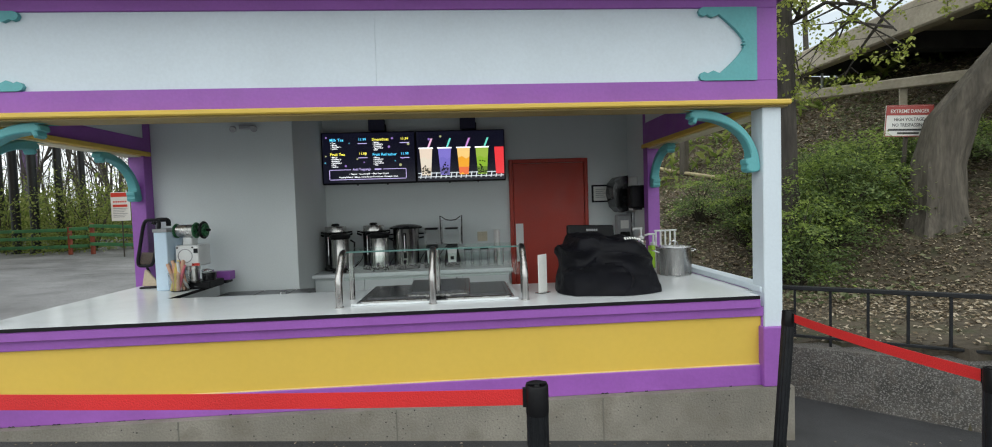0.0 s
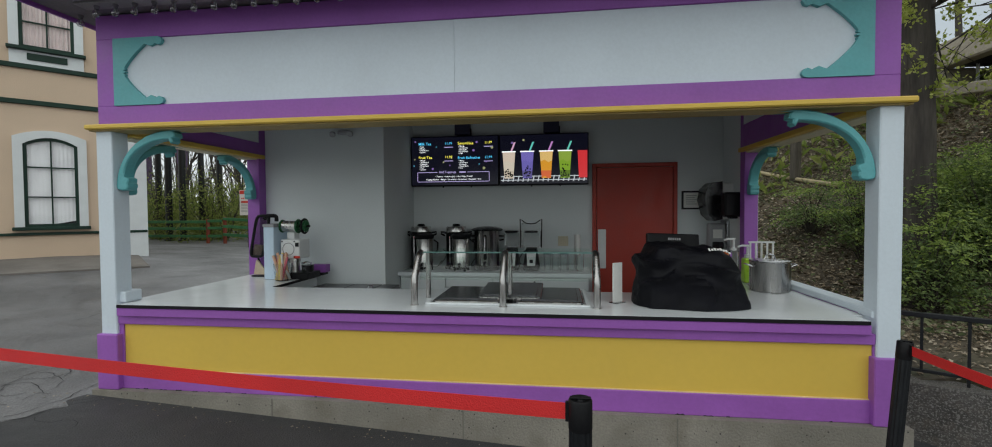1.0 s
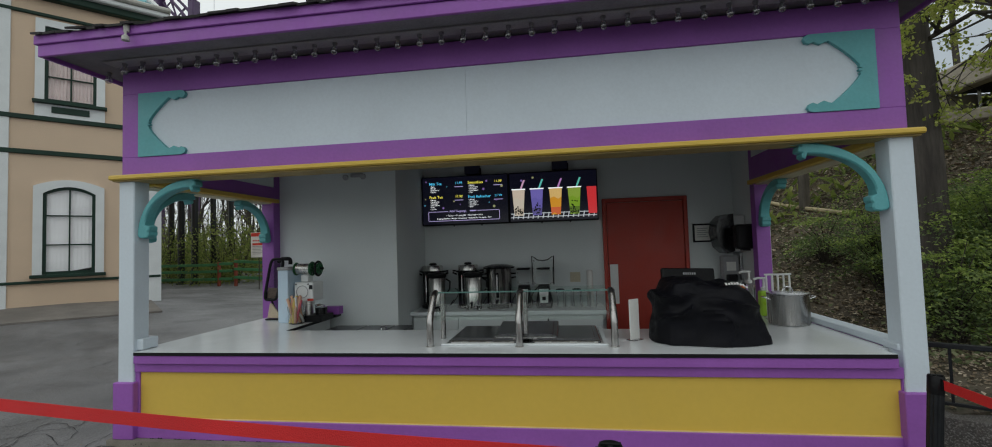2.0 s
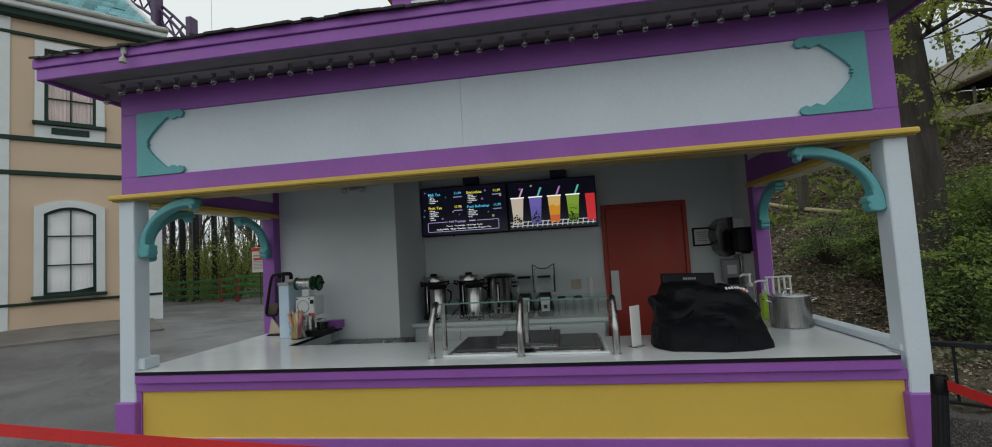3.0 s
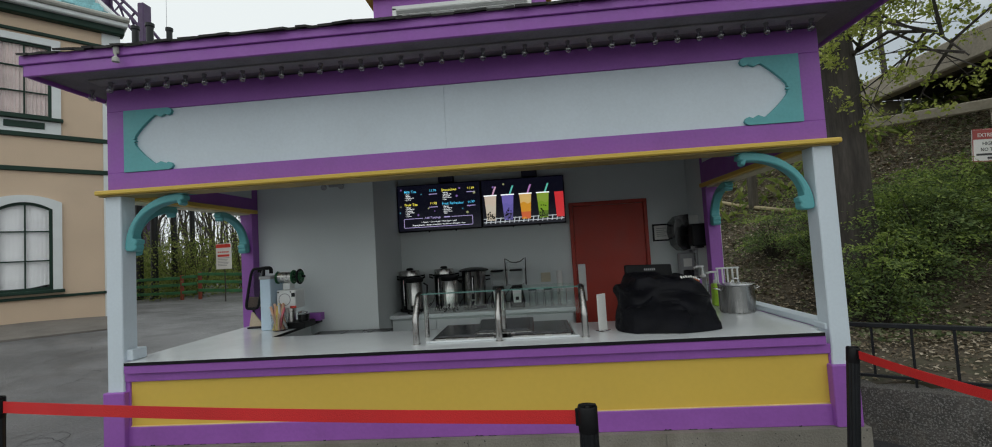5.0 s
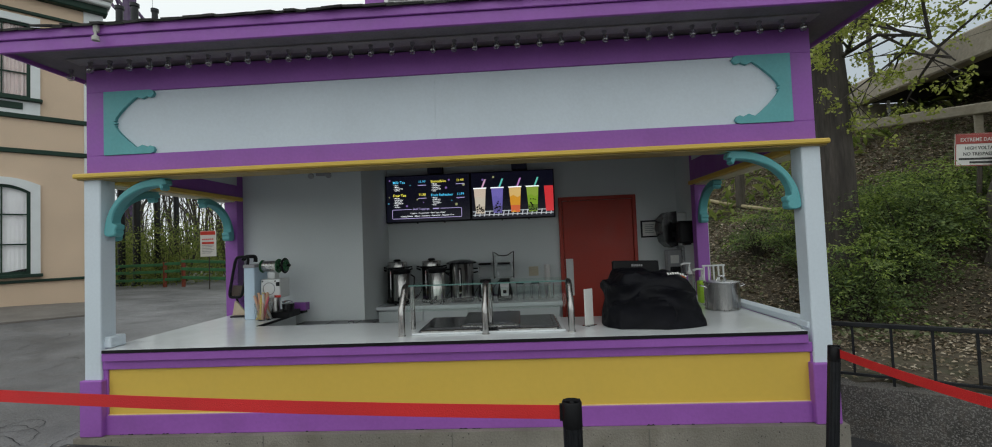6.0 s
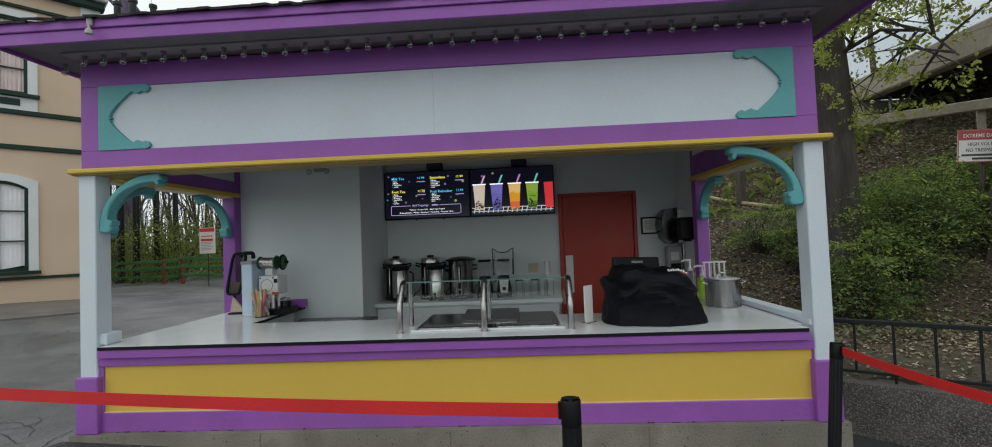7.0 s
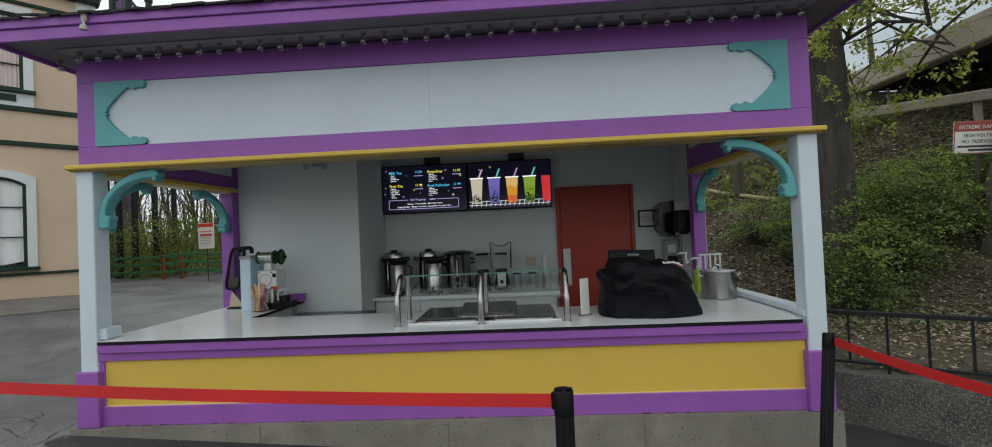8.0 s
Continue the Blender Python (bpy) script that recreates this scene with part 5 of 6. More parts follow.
for head, x, z, c, items in (("Milk Tea", 0.10, 0.515, E_BLUE, ("Taro", "Mango", "Strawberry", "Lychee")), ("Smoothies", 0.60, 0.515, E_YEL, ("Mango", "Strawberry", "Pineapple", "Passionfruit", "Kiwi")),
                             ("Fruit Tea", 0.10, 0.345, E_YEL, ("Mango", "Strawberry", "Pineapple", "Passionfruit", "Kiwi", "Lychee")),
                             ("Fruit Refresher", 0.60, 0.335, E_BLUE, ("Mango", "Strawberry", "Pineapple", "Passionfruit", "Kiwi"))):
    row(head, x, z, 0.047, c)
    row("11.99", x + 0.385, z + 0.004, 0.043, c, "CENTER")
    part("text_bar", box(x + 0.33, x + 0.44, Y, Y + 0.002, z - 0.034, z - 0.026, 0), E_LILAC, t)
    for i, it in enumerate(items):
        row("\u2022 " + it, x + 0.01, z - 0.027 - 0.0225 * i, 0.023, E_WHITE)
row("Add Toppings", 0.36, 0.165, 0.038, E_LILAC)
part("text_bar", box(0.62, 0.70, Y, Y + 0.002, 0.168, 0.182, 0), E_LILAC, t)
row("\u2022 Tapioca  \u2022 Coconut Jelly  \u2022 Black Sugar Crystal", 0.55, 0.115, 0.024, E_WHITE, "CENTER")
row("Popping Bubbles  \u2022 Mango \u2022 Strawberry \u2022 Passionfruit \u2022 Pineapple \u2022 Kiwi", 0.545, 0.078, 0.024, E_WHITE, "CENTER")
for x0, x1, z0, z1 in ((0.09, 0.34, 0.172, 0.178), (0.72, 0.99, 0.172, 0.178), (0.09, 0.99, 0.055, 0.061), (0.083, 0.089, 0.061, 0.172), (0.991, 0.997, 0.061, 0.172)):
    part("box_line", box(x0, x1, Y, Y + 0.002, z0, z1, 0), E_LILAC, t)
rg = random.Random(8)
cols = [glow("bubble_a", (0.08, 0.3, 0.45), 0.9), glow("bubble_b", (0.25, 0.15, 0.45), 0.9), glow("bubble_c", (0.35, 0.36, 0.18), 0.9)]
for x, z in ((0.06, 0.56), (0.05, 0.34), (0.33, 0.49), (0.42, 0.30), (0.52, 0.35), (0.50, 0.26), (0.84, 0.54), (0.80, 0.44), (0.87, 0.27), (0.93, 0.22), (0.96, 0.30), (0.28, 0.22), (1.03, 0.47), (0.04, 0.26)):
    bm = bmesh.new()
    disc(bm, x, z, rg.uniform(0.008, 0.02), y=Y)
    part("bubble", bm, rg.choice(cols), t)

t, w = screen(-0.045, 1.035, "lit screen showing a row of colourful iced drinks")


def cup_picture(x, top, mid, low, straw, pearls=0):
    """A lit picture of one drink: flat shapes on the display."""
    z0, z1, a, b = 0.085, 0.41, 0.055, 0.078
    c = part("cup_picture", prism([(x - a, z0), (x + a, z0), (x + b, z1), (x - b, z1)], 0.001, Matrix.Translation((0, -0.0045, 0))), glow("drink", mid, 0.85), t)
    for u0, u1, col in ((0.62, 0.97, top), (0.02, 0.28, low)):
        w0, w1 = a + (b - a) * u0, a + (b - a) * u1
        q0, q1 = z0 + (z1 - z0) * u0, z0 + (z1 - z0) * u1
        part("band", prism([(x - w0, q0), (x - w0 * 0.3, q0 + 0.02), (x + w0 * 0.4, q0 - 0.012), (x + w0, q0 + 0.01), (x + w1, q1), (x - w1, q1)], 0.001, Matrix.Translation((0, -0.006, 0))), glow("drink_band", col, 0.85), c)
    part("rim", box(x - b - 0.008, x + b + 0.008, -0.0075, -0.006, z1 - 0.006, z1 + 0.008, 0), E_WHITE, c)
    part("straw", prism([(x + 0.015, z1), (x + 0.038, z1), (x + 0.085, z1 + 0.115), (x + 0.062, z1 + 0.115)], 0.001, Matrix.Translation((0, -0.006, 0))), glow("straw_colour", straw, 0.9), c)
    r = random.Random(int(x * 100))
    for _ in range(pearls):
        bm = bmesh.new()
        disc(bm, x + r.uniform(-0.045, 0.045), z0 + 0.015 + abs(r.gauss(0, 0.06)), 0.009, 8, -0.0072)
        part("pearl", bm, SCREEN, c)


for args in ((0.12, (0.75, 0.6, 0.5), (0.72, 0.62, 0.52), (0.6, 0.5, 0.4), (0.7, 0.4, 0.6), 26), (0.345, (0.2, 0.16, 0.55), (0.17, 0.14, 0.5), (0.12, 0.1, 0.3), (0.15, 0.6, 0.55), 22),
             (0.575, (0.85, 0.55, 0.2), (0.8, 0.35, 0.03), (0.75, 0.15, 0.05), (0.55, 0.25, 0.6), 0), (0.80, (0.3, 0.42, 0.06), (0.24, 0.4, 0.03), (0.12, 0.2, 0.02), (0.15, 0.6, 0.5), 24)):
    cup_picture(*args)
part("cup_picture", prism([(0.965, 0.085), (1.064, 0.085), (1.064, 0.41), (0.950, 0.41)], 0.001, Matrix.Translation((0, -0.0045, 0))), glow("drink", (0.75, 0.04, 0.05), 0.85), t)
rack = glow("lit_rack", (0.6, 0.62, 0.68), 0.9)
for z in (0.06, 0.105):
    part("rack_bar", box(0.02, 1.06, -0.0040, -0.0030, z, z + 0.009, 0), rack, t)
for i in range(17):
    x = 0.04 + i * 0.061
    part("rack_bar", prism([(x, 0.045), (x + 0.012, 0.045), (x + 0.028, 0.118), (x + 0.016, 0.118)], 0.0008, Matrix.Translation((0, -0.0030, 0))), rack, t)
for x, z, c in ((0.30, 0.55, cols[2]), (0.16, 0.52, cols[1])):
    bm = bmesh.new()
    disc(bm, x, z, 0.014, y=-0.0045)
    part("bubble", bm, c, t)


# ---- things on the back counter ----
def brewer(x, y, label):
    t = thing("coffee_urn", label, "urn", pose(x, y, 0.871), group="urns")
    part("body", lathe(bmesh.new(), [(0.14, 0.0), (0.14, 0.03), (0.125, 0.04), (0.125, 0.42), (0.15, 0.43), (0.155, 0.445), (0.13, 0.45)], seg=32), SMOKE, t, "dark urn body", smooth=True)
    part("lid", lathe(bmesh.new(), [(0.122, 0.44), (0.122, 0.50), (0.114, 0.512), (0.02, 0.515)], seg=32), STEEL, t, "steel lid", smooth=True)
    part("knob", lathe(bmesh.new(), [(0.02, 0.514), (0.045, 0.52), (0.047, 0.53), (0.035, 0.543), (0.01, 0.546)], seg=20), BLACK, t, smooth=True)
    for s in (-1, 1):
        part("handle", tube(bmesh.new(), [(s * 0.14, 0, 0.44), (s * 0.19, 0, 0.445), (s * 0.19, 0, 0.42), (s * 0.14, 0, 0.40)], 0.011), BLACK, t, smooth=True)
    part("gauge", tube(bmesh.new(), [(-0.05, -0.135, 0.08), (-0.05, -0.135, 0.40)], 0.009), CHROME, t, smooth=True)
    part("tap", tube(bmesh.new(), [(-0.05, -0.12, 0.06), (-0.05, -0.18, 0.06), (-0.05, -0.18, 0.03)], 0.014), BLACK, t, smooth=True)
    return t


def airpot(x, y):
    t = thing("thermal_dispenser", "brushed steel thermal dispenser with a black lid", "dispenser", pose(x, y, 0.871), group="thermal dispensers")
    for a in (0.6, 2.2, 3.8, 5.4):
        part("foot", lathe(bmesh.new(), [(0.016, 0), (0.016, 0.05)], (0.085 * math.cos(a), 0.085 * math.sin(a), 0), 10), BLACK, t)
    part("body", lathe(bmesh.new(), [(0.09, 0.05), (0.097, 0.055), (0.097, 0.37), (0.09, 0.38)], seg=32), STEEL, t, smooth=True)
    part("lid", lathe(bmesh.new(), [(0.10, 0.375), (0.112, 0.39), (0.112, 0.42), (0.09, 0.432), (0.03, 0.435)], seg=32), BLACK, t, smooth=True)
    part("tap", tube(bmesh.new(), [(0, -0.10, 0.09), (0, -0.15, 0.09), (0, -0.155, 0.06)], 0.014), BLACK, t, smooth=True)
    part("handle", tube(bmesh.new(), [(0.115, 0, 0.36), (0.16, 0, 0.33), (0.155, 0, 0.24), (0.12, 0, 0.2)], 0.010), BLACK, t, smooth=True)
    return t


brewer(-1.0, 2.58, "tall dark urn with a steel lid on the back counter")
brewer(-0.56, 2.58, "tall dark urn with a steel lid beside a dispenser")
airpot(-0.895, 2.36)
airpot(-0.455, 2.36)
t = thing("water_urn", "wide brushed steel hot water urn with a sight gauge", "urn", pose(-0.17, 2.5, 0.871))
part("base", lathe(bmesh.new(), [(0.15, 0), (0.15, 0.05), (0.14, 0.06)], seg=32), BLACK, t, smooth=True)
part("body", lathe(bmesh.new(), [(0.145, 0.06), (0.15, 0.46), (0.155, 0.47)], seg=36), STEEL, t, smooth=True)
part("lid", lathe(bmesh.new(), [(0.185, 0.465), (0.19, 0.48), (0.16, 0.495), (0.10, 0.51), (0.03, 0.515)], seg=32), SMOKE, t, smooth=True)
part("gauge", box(-0.018, 0.018, -0.165, -0.145, 0.13, 0.42, 0.008), BLACK, t)
part("gauge_glass", tube(bmesh.new(), [(0, -0.168, 0.2), (0, -0.168, 0.40)], 0.007), CHROME, t)
part("tap", tube(bmesh.new(), [(0, -0.14, 0.10), (0, -0.20, 0.10), (0, -0.205, 0.06)], 0.015), BLACK, t, smooth=True)
for s in (-1, 1):
    part("handle", tube(bmesh.new(), [(s * 0.15, 0, 0.40), (s * 0.21, 0, 0.40), (s * 0.21, 0, 0.36), (s * 0.15, 0, 0.35)], 0.010), BLACK, t, smooth=True)


def blender_machine(x, cover, label):
    t = thing("blender", label, "blender", pose(x, 2.5, 0.871), group="blenders")
    part("base", prism([(-0.085, 0), (0.085, 0), (0.095, 0.05), (0.06, 0.26), (-0.06, 0.26), (-0.095, 0.05)], 0.18, Matrix.Translation((0, -0.09, 0))), BLACK, t)
    part("control_plate", prism([(-0.045, 0.06), (0.045, 0.06), (0.055, 0.22), (-0.055, 0.22)], 0.006, Matrix.Translation((0, -0.096, 0))), OFFWHITE, t, "white control plate")
    part("dial", box(-0.02, 0.02, -0.100, -0.096, 0.09, 0.13, 0.002), BLACK, t)
    part("jar", box(-0.085, 0.085, -0.085, 0.085, 0.27, 0.44, 0.02), CLEAR, t, "clear square jar", smooth=True)
    part("jar_lid", box(-0.08, 0.08, -0.08, 0.08, 0.442, 0.462, 0.01), BLACK, t)
    if cover:
        c = [(-0.12, 0.27), (-0.125, 0.60), (-0.10, 0.585), (-0.06, 0.555), (0, 0.545), (0.06, 0.555), (0.10, 0.585), (0.125, 0.60), (0.12, 0.27)]
        part("sound_cover_rim", tube(bmesh.new(), [(a, -0.11, b) for a, b in c], 0.006, seg=6), BLACK, t, smooth=True)
        part("sound_cover", box(-0.118, 0.118, -0.108, 0.108, 0.275, 0.55, 0.01), CLEAR, t, "clear sound enclosure")
    return t


blender_machine(0.125, False, "countertop blender with a clear square jar")
blender_machine(0.36, True, "countertop blender inside a clear sound cover")
for i, (x, lid) in enumerate(((0.545, True), (0.64, False), (0.735, True), (0.83, False), (0.92, False))):
    t = thing("jar", "clear plastic jar with a black lid" if lid else "clear empty plastic jar", "jar", pose(x, 2.5 + 0.03 * (i % 2), 0.871), group="jars on the back counter")
    bm = lathe(bmesh.new(), [(0.036, 0.0), (0.042, 0.01), (0.045, 0.19), (0.041, 0.19), (0.038, 0.012), (0.01, 0.01)], seg=18)
    part("body", bm, CLEAR, t, smooth=True)
    if lid:
        part("lid", lathe(bmesh.new(), [(0.05, 0.19), (0.05, 0.205), (0.03, 0.21)], seg=18), BLACK, t)
t = thing("paper_roll", "white paper roll standing on the back counter", "roll", pose(0.90, 2.70, 0.871))
part("roll", lathe(bmesh.new(), [(0.034, 0), (0.036, 0.004), (0.036, 0.40), (0.034, 0.404)], seg=18), PAPER, t, smooth=True)
t = thing("outlet", "beige wall socket plate", "socket", pose(0.73, 2.829, 1.19))
part("plate", box(-0.062, 0.062, -0.008, 0, -0.06, 0.06, 0.003), BEIGE, t)
for x in (-0.025, 0.025):
    part("socket", box(x - 0.016, x + 0.016, -0.011, -0.008, -0.035, 0.035, 0.002), BEIGE, t)
for k, (x, y, z) in enumerate(((-0.78, 2.7, 0.98), (-0.36, 2.7, 0.98), (0.0, 2.72, 0.98), (0.24, 2.7, 1.0))):
    pts = [(x + 0.05 * math.sin(i * 0.8 + k), y + 0.09 - 0.012 * i, z + 0.10 * math.cos(i * 0.55 + k)) for i in range(9)]
    tagged(part("power_cord", tube(bmesh.new(), pts, 0.005, seg=6), BLACK, smooth=True), "black power cord hanging behind the machines", "cord", group="cords")

# ---- wall fittings ----
t = thing("emergency_light", "grey twin-headed emergency light high on the partition", "lamp", pose(-1.6, 1.80, 2.40))
part("body", box(-0.07, 0.07, -0.04, 0, 0.0, 0.04, 0.006), GREY, t)
for x in (-0.11, 0.09):
    part("head", lathe(bmesh.new(), [(0.03, 0), (0.033, 0.012), (0.02, 0.045), (0.012, 0.05)], seg=16, m=pose(x, -0.08, -0.01, -60)), GREY, t, smooth=True)
t = thing("picture_frame", "black framed certificate on the wall", "picture frame", pose(2.24, 2.829, 1.68))
for x0, x1, z0, z1 in ((-0.11, 0.11, 0.09, 0.11), (-0.11, 0.11, -0.11, -0.09), (-0.11, -0.09, -0.09, 0.09), (0.09, 0.11, -0.09, 0.09)):
    part("frame", box(x0, x1, -0.02, 0, z0, z1, 0.002), BLACK, t)
pg = part("page", box(-0.09, 0.09, -0.006, 0, -0.09, 0.09, 0), PAPER, t)
for i in range(5):
    part("text_bar", box(-0.06, 0.06 - 0.02 * (i % 2), -0.008, -0.006, 0.05 - i * 0.025, 0.058 - i * 0.025, 0), GREY, pg)
t = thing("towel_dispenser", "smoked plastic paper towel dispenser on the side wall", "dispenser", pose(2.60, 2.62, 1.46))
part("back", box(-0.12, 0, -0.14, 0.14, 0, 0.40, 0.01), OFFWHITE, t)
part("cover", prism([(-0.12, 0.0), (-0.20, -0.02), (-0.27, 0.05), (-0.31, 0.22), (-0.29, 0.34), (-0.22, 0.41), (-0.12, 0.42)], 0.29, Matrix.Translation((0, -0.145, 0))), SMOKE, t, "smoked dark cover")
t = thing("soap_dispenser", "black soap dispenser on the side wall", "dispenser", pose(2.60, 2.26, 1.47))
part("body", box(-0.19, 0, -0.065, 0.065, 0.02, 0.28, 0.02), BLACK, t)
part("spout", box(-0.13, -0.05, -0.04, 0.04, 0.0, 0.02, 0.004), BLACK, t)
t = thing("soap_dispenser", "grey dispenser with a small white label below the towels", "dispenser", pose(2.47, 2.66, 1.14))
part("body", box(-0.09, 0.09, -0.06, 0.06, 0, 0.27, 0.015), GREY, t)
part("label_plate", box(-0.05, 0.05, -0.064, -0.06, 0.10, 0.20, 0), PAPER, t)
part("lever", box(-0.06, 0.06, -0.09, -0.05, -0.02, 0.06, 0.01), SMOKE, t)
part("back_plate", box(0.10, 0.13, -0.06, 0.16, -0.1, 0.3, 0.004), STEEL_FLAT, t)

# ---- sneeze guard and pans ----
sg = thing("sneeze_guard", "steel-tubed glass sneeze guard over the topping pans", "sneeze guard", pose(0, 0, 0.911))
for x in (-0.336, 0.293, 0.93):
    up = part("upright", tube(bmesh.new(), [(x, 0.17, 0), (x, 0.17, 0.155), (x, 0.173, 0.178), (x, 0.182, 0.20), (x, 0.195, 0.22), (x, 0.275, 0.328), (x, 0.288, 0.343), (x, 0.305, 0.354), (x, 0.335, 0.358)], 0.024, seg=16), SATIN, sg, "brushed steel tube", smooth=True)
    part("back_post", tube(bmesh.new(), [(x + 0.02, 0.46, 0), (x + 0.02, 0.46, 0.35)], 0.019, seg=14), SATIN, up, smooth=True)
    part("glass_clamp", box(x - 0.012, x + 0.012, 0.20, 0.24, 0.165, 0.19, 0.003), CHROME, up)
    part("foot", lathe(bmesh.new(), [(0.03, 0), (0.03, 0.006), (0.025, 0.008)], (x, 0.17, 0), 16), STEEL, up)
for a, b in ((-0.31, 0.268), (0.318, 0.905)):
    part("top_pane", box(a, b, 0.30, 0.62, 0.358, 0.368, 0.001), GLASS, sg).visible_shadow = False
    part("pane_edge", box(a, b, 0.296, 0.300, 0.358, 0.368, 0), GLASS_EDGE, sg, "green glass edge")
    part("front_pane", prism([(a, 0.0), (b, 0.0), (b, 0.19), (a, 0.19)], 0.008, Matrix.Translation((0, 0.205, 0.18)) @ Matrix.Rotation(-0.66, 4, "X")), GLASS, sg).visible_shadow = False
pn = thing("pan_well", "white-framed drop-in well for topping pans", "food well", pose(0, 0, 0.911))
for x0, x1, y0, y1 in ((-0.27, 0.89, 0.205, 0.235), (-0.27, 0.89, 0.86, 0.89), (-0.27, -0.24, 0.235, 0.86), (0.86, 0.89, 0.235, 0.86)):
    part("rim", box(x0, x1, y0, y1, 0, 0.012, 0.002), COUNTER, pn)
part("well", box(-0.24, 0.86, 0.235, 0.86, 0.0, 0.004, 0), STEEL_FLAT, pn)


TRAY = mat("tray_steel", (0.20, 0.20, 0.21), 0.22, 1.0, vary=0.03, scale=2, fine=90, bump=0.0, rough_vary=0.02)


def pan_lid(x0, x1, y0, y1, z, tilt):
    t = thing("steel_tray", "flat stainless steel cover over the topping pans", "tray", pose((x0 + x1) / 2, (y0 + y1) / 2, z, tilt, 0, 0), group="steel trays")
    w, d = (x1 - x0) / 2, (y1 - y0) / 2
    part("plate", box(-w, w, -d, d, 0, 0.022, 0.008), TRAY, t)
    part("lip", box(-w + 0.02, w - 0.02, -d - 0.006, -d, 0.002, 0.014, 0.001), STEEL, t)
    part("raised_panel", box(-w * 0.85, w * 0.85, -d * 0.85, d * 0.85, 0.022, 0.027, 0.004), TRAY, t)


pan_lid(-0.225, 0.27, 0.245, 0.85, 0.917, 0)
pan_lid(0.37, 0.845, 0.245, 0.85, 0.917, 0)
pan_lid(0.09, 0.55, 0.32, 0.82, 0.947, 3)

t = thing("sign_holder", "upright clear acrylic holder with a white card", "sign holder", pose(1.09, 0.40, 0.911, 0, 0, 42))
part("foot", box(-0.05, 0.05, -0.035, 0.035, 0, 0.005, 0.001), CLEAR, t)
part("card", box(-0.048, 0.048, -0.004, 0.004, 0.005, 0.285, 0.001), PAPER, t)


# ---- covered till ----
def cover_mesh():
    """A rumpled cloth cover: a broad heap with a flat top, pinched folds, and skirts falling to the counter."""
    bm = bmesh.new()
    nu, nv = 120, 56
    rings = []
    for j in range(nv + 1):
        v = j / nv
        ring = []
        for i in range(nu):
            a = 2 * math.pi * i / nu
            ca, sa = math.cos(a), math.sin(a)
            hx, hy = 0.378, 0.28
            px, py = hx * math.copysign(abs(ca) ** 0.6, ca), hy * math.copysign(abs(sa) ** 0.6, sa)
            w = v * math.pi / 2
            k = max(0.0, math.cos(w)) ** 0.30
            z = 0.425 * math.sin(w) ** 0.9
            x, y = px * k, py * k
            side = smoothstep(0.10, 0.36, x)
            z *= 1.0 - 0.16 * side - 0.10 * smoothstep(0.22, 0.38, -x)
            if z > 0.05:
                x -= 0.035 * side * z / 0.36
            # a slack valley between the two humps and long diagonal pulls
            z -= 0.035 * math.exp(-((x - 0.06) / 0.06) ** 2) * smoothstep(0.5, 0.9, v)
            # creases run out from a knot near the front of the top
            phi = math.atan2(z - 0.34, (x + 0.06) * 1.0) + 0.6 * noise.noise((x * 4, y * 4, z * 4))
            far = math.hypot(x + 0.06, z - 0.34)
            crease = (1 - abs(math.sin(phi * 3.5 + 1.3))) ** 1.6 * smoothstep(0.02, 0.12, far) * (1 - smoothstep(0.25, 0.45, far))
            cross = (1 - abs(math.sin(16 * z + 5 * x + 2 * noise.noise((x * 5, y * 3, 1.0))))) ** 3 * smoothstep(0.05, 0.15, z)
            calm = 1 - smoothstep(0.7, 0.93, v)
            fold = 0.052 * crease * calm + 0.007 * cross * calm + 0.007 * math.sin(a * 8 + 2.0 * math.sin(a * 3) + 2.0 * v) * (1 - v) ** 1.2
            n1 = noise.noise((x * 4 + 2, y * 4, z * 5)) * 0.026 + noise.noise((x * 16, y * 16 + 5, z * 18)) * 0.005 - 0.012
            rad = Vector((x, y, max(0.0, z - 0.15) * 1.2))
            out = rad.normalized() if rad.length > 0.01 else Vector((0, 0, 1))
            p = Vector((x, y, z)) + out * (fold + n1)
            p.z = max(0.003, p.z)
            if j == 0:
                p.z = 0.003
            ring.append(bm.verts.new(p))
        rings.append(ring)
    for a, b in zip(rings, rings[1:]):
        for i in range(nu):
            j = (i + 1) % nu
            bm.faces.new((a[i], a[j], b[j], b[i]))
    bmesh.ops.remove_doubles(bm, verts=bm.verts[:], dist=0.0004)
    return bm


t = thing("till_cover", "black cloth cover rumpled over a till", "cover", pose(1.575, 0.43, 0.911, 0, 0, -4))
cover_bm = cover_mesh()
from_above = [v.co.copy() for v in cover_bm.verts]
part("cloth", cover_bm, CLOTH, t, smooth=True)
for i in range(8):
    x, y = 0.10 + i * 0.019, -0.20 + 0.006 * i
    z = max((c.z for c in from_above if abs(c.x - x) < 0.03 and abs(c.y - y) < 0.03), default=0.3)
    part("text_bar", box(-0.006, 0.006, -0.011, 0.013 - 0.006 * (i % 2), 0.0, 0.003, 0, pose(x, y, z - 0.001, 35, 0, 8)), PAPER, t)
t = thing("monitor", "black till monitor seen from behind", "monitor", pose(1.54, 0.67, 1.105, -8, 2.5, 18))
part("shell", box(-0.215, 0.215, -0.02, 0.02, 0, 0.285, 0.008), BLACK, t)
for i in range(6):
    part("badge_bar", box(-0.05 + i * 0.018, -0.038 + i * 0.018, -0.022, -0.02, 0.235, 0.252, 0), GREY, t)
part("stand", box(-0.06, 0.06, 0.0, 0.05, -0.185, 0.05, 0.004), BLACK, t)

# ---- pot and syrups ----
t = thing("stock_pot", "lidded stainless steel stock pot", "pot", pose(2.37, 1.02, 0.911))
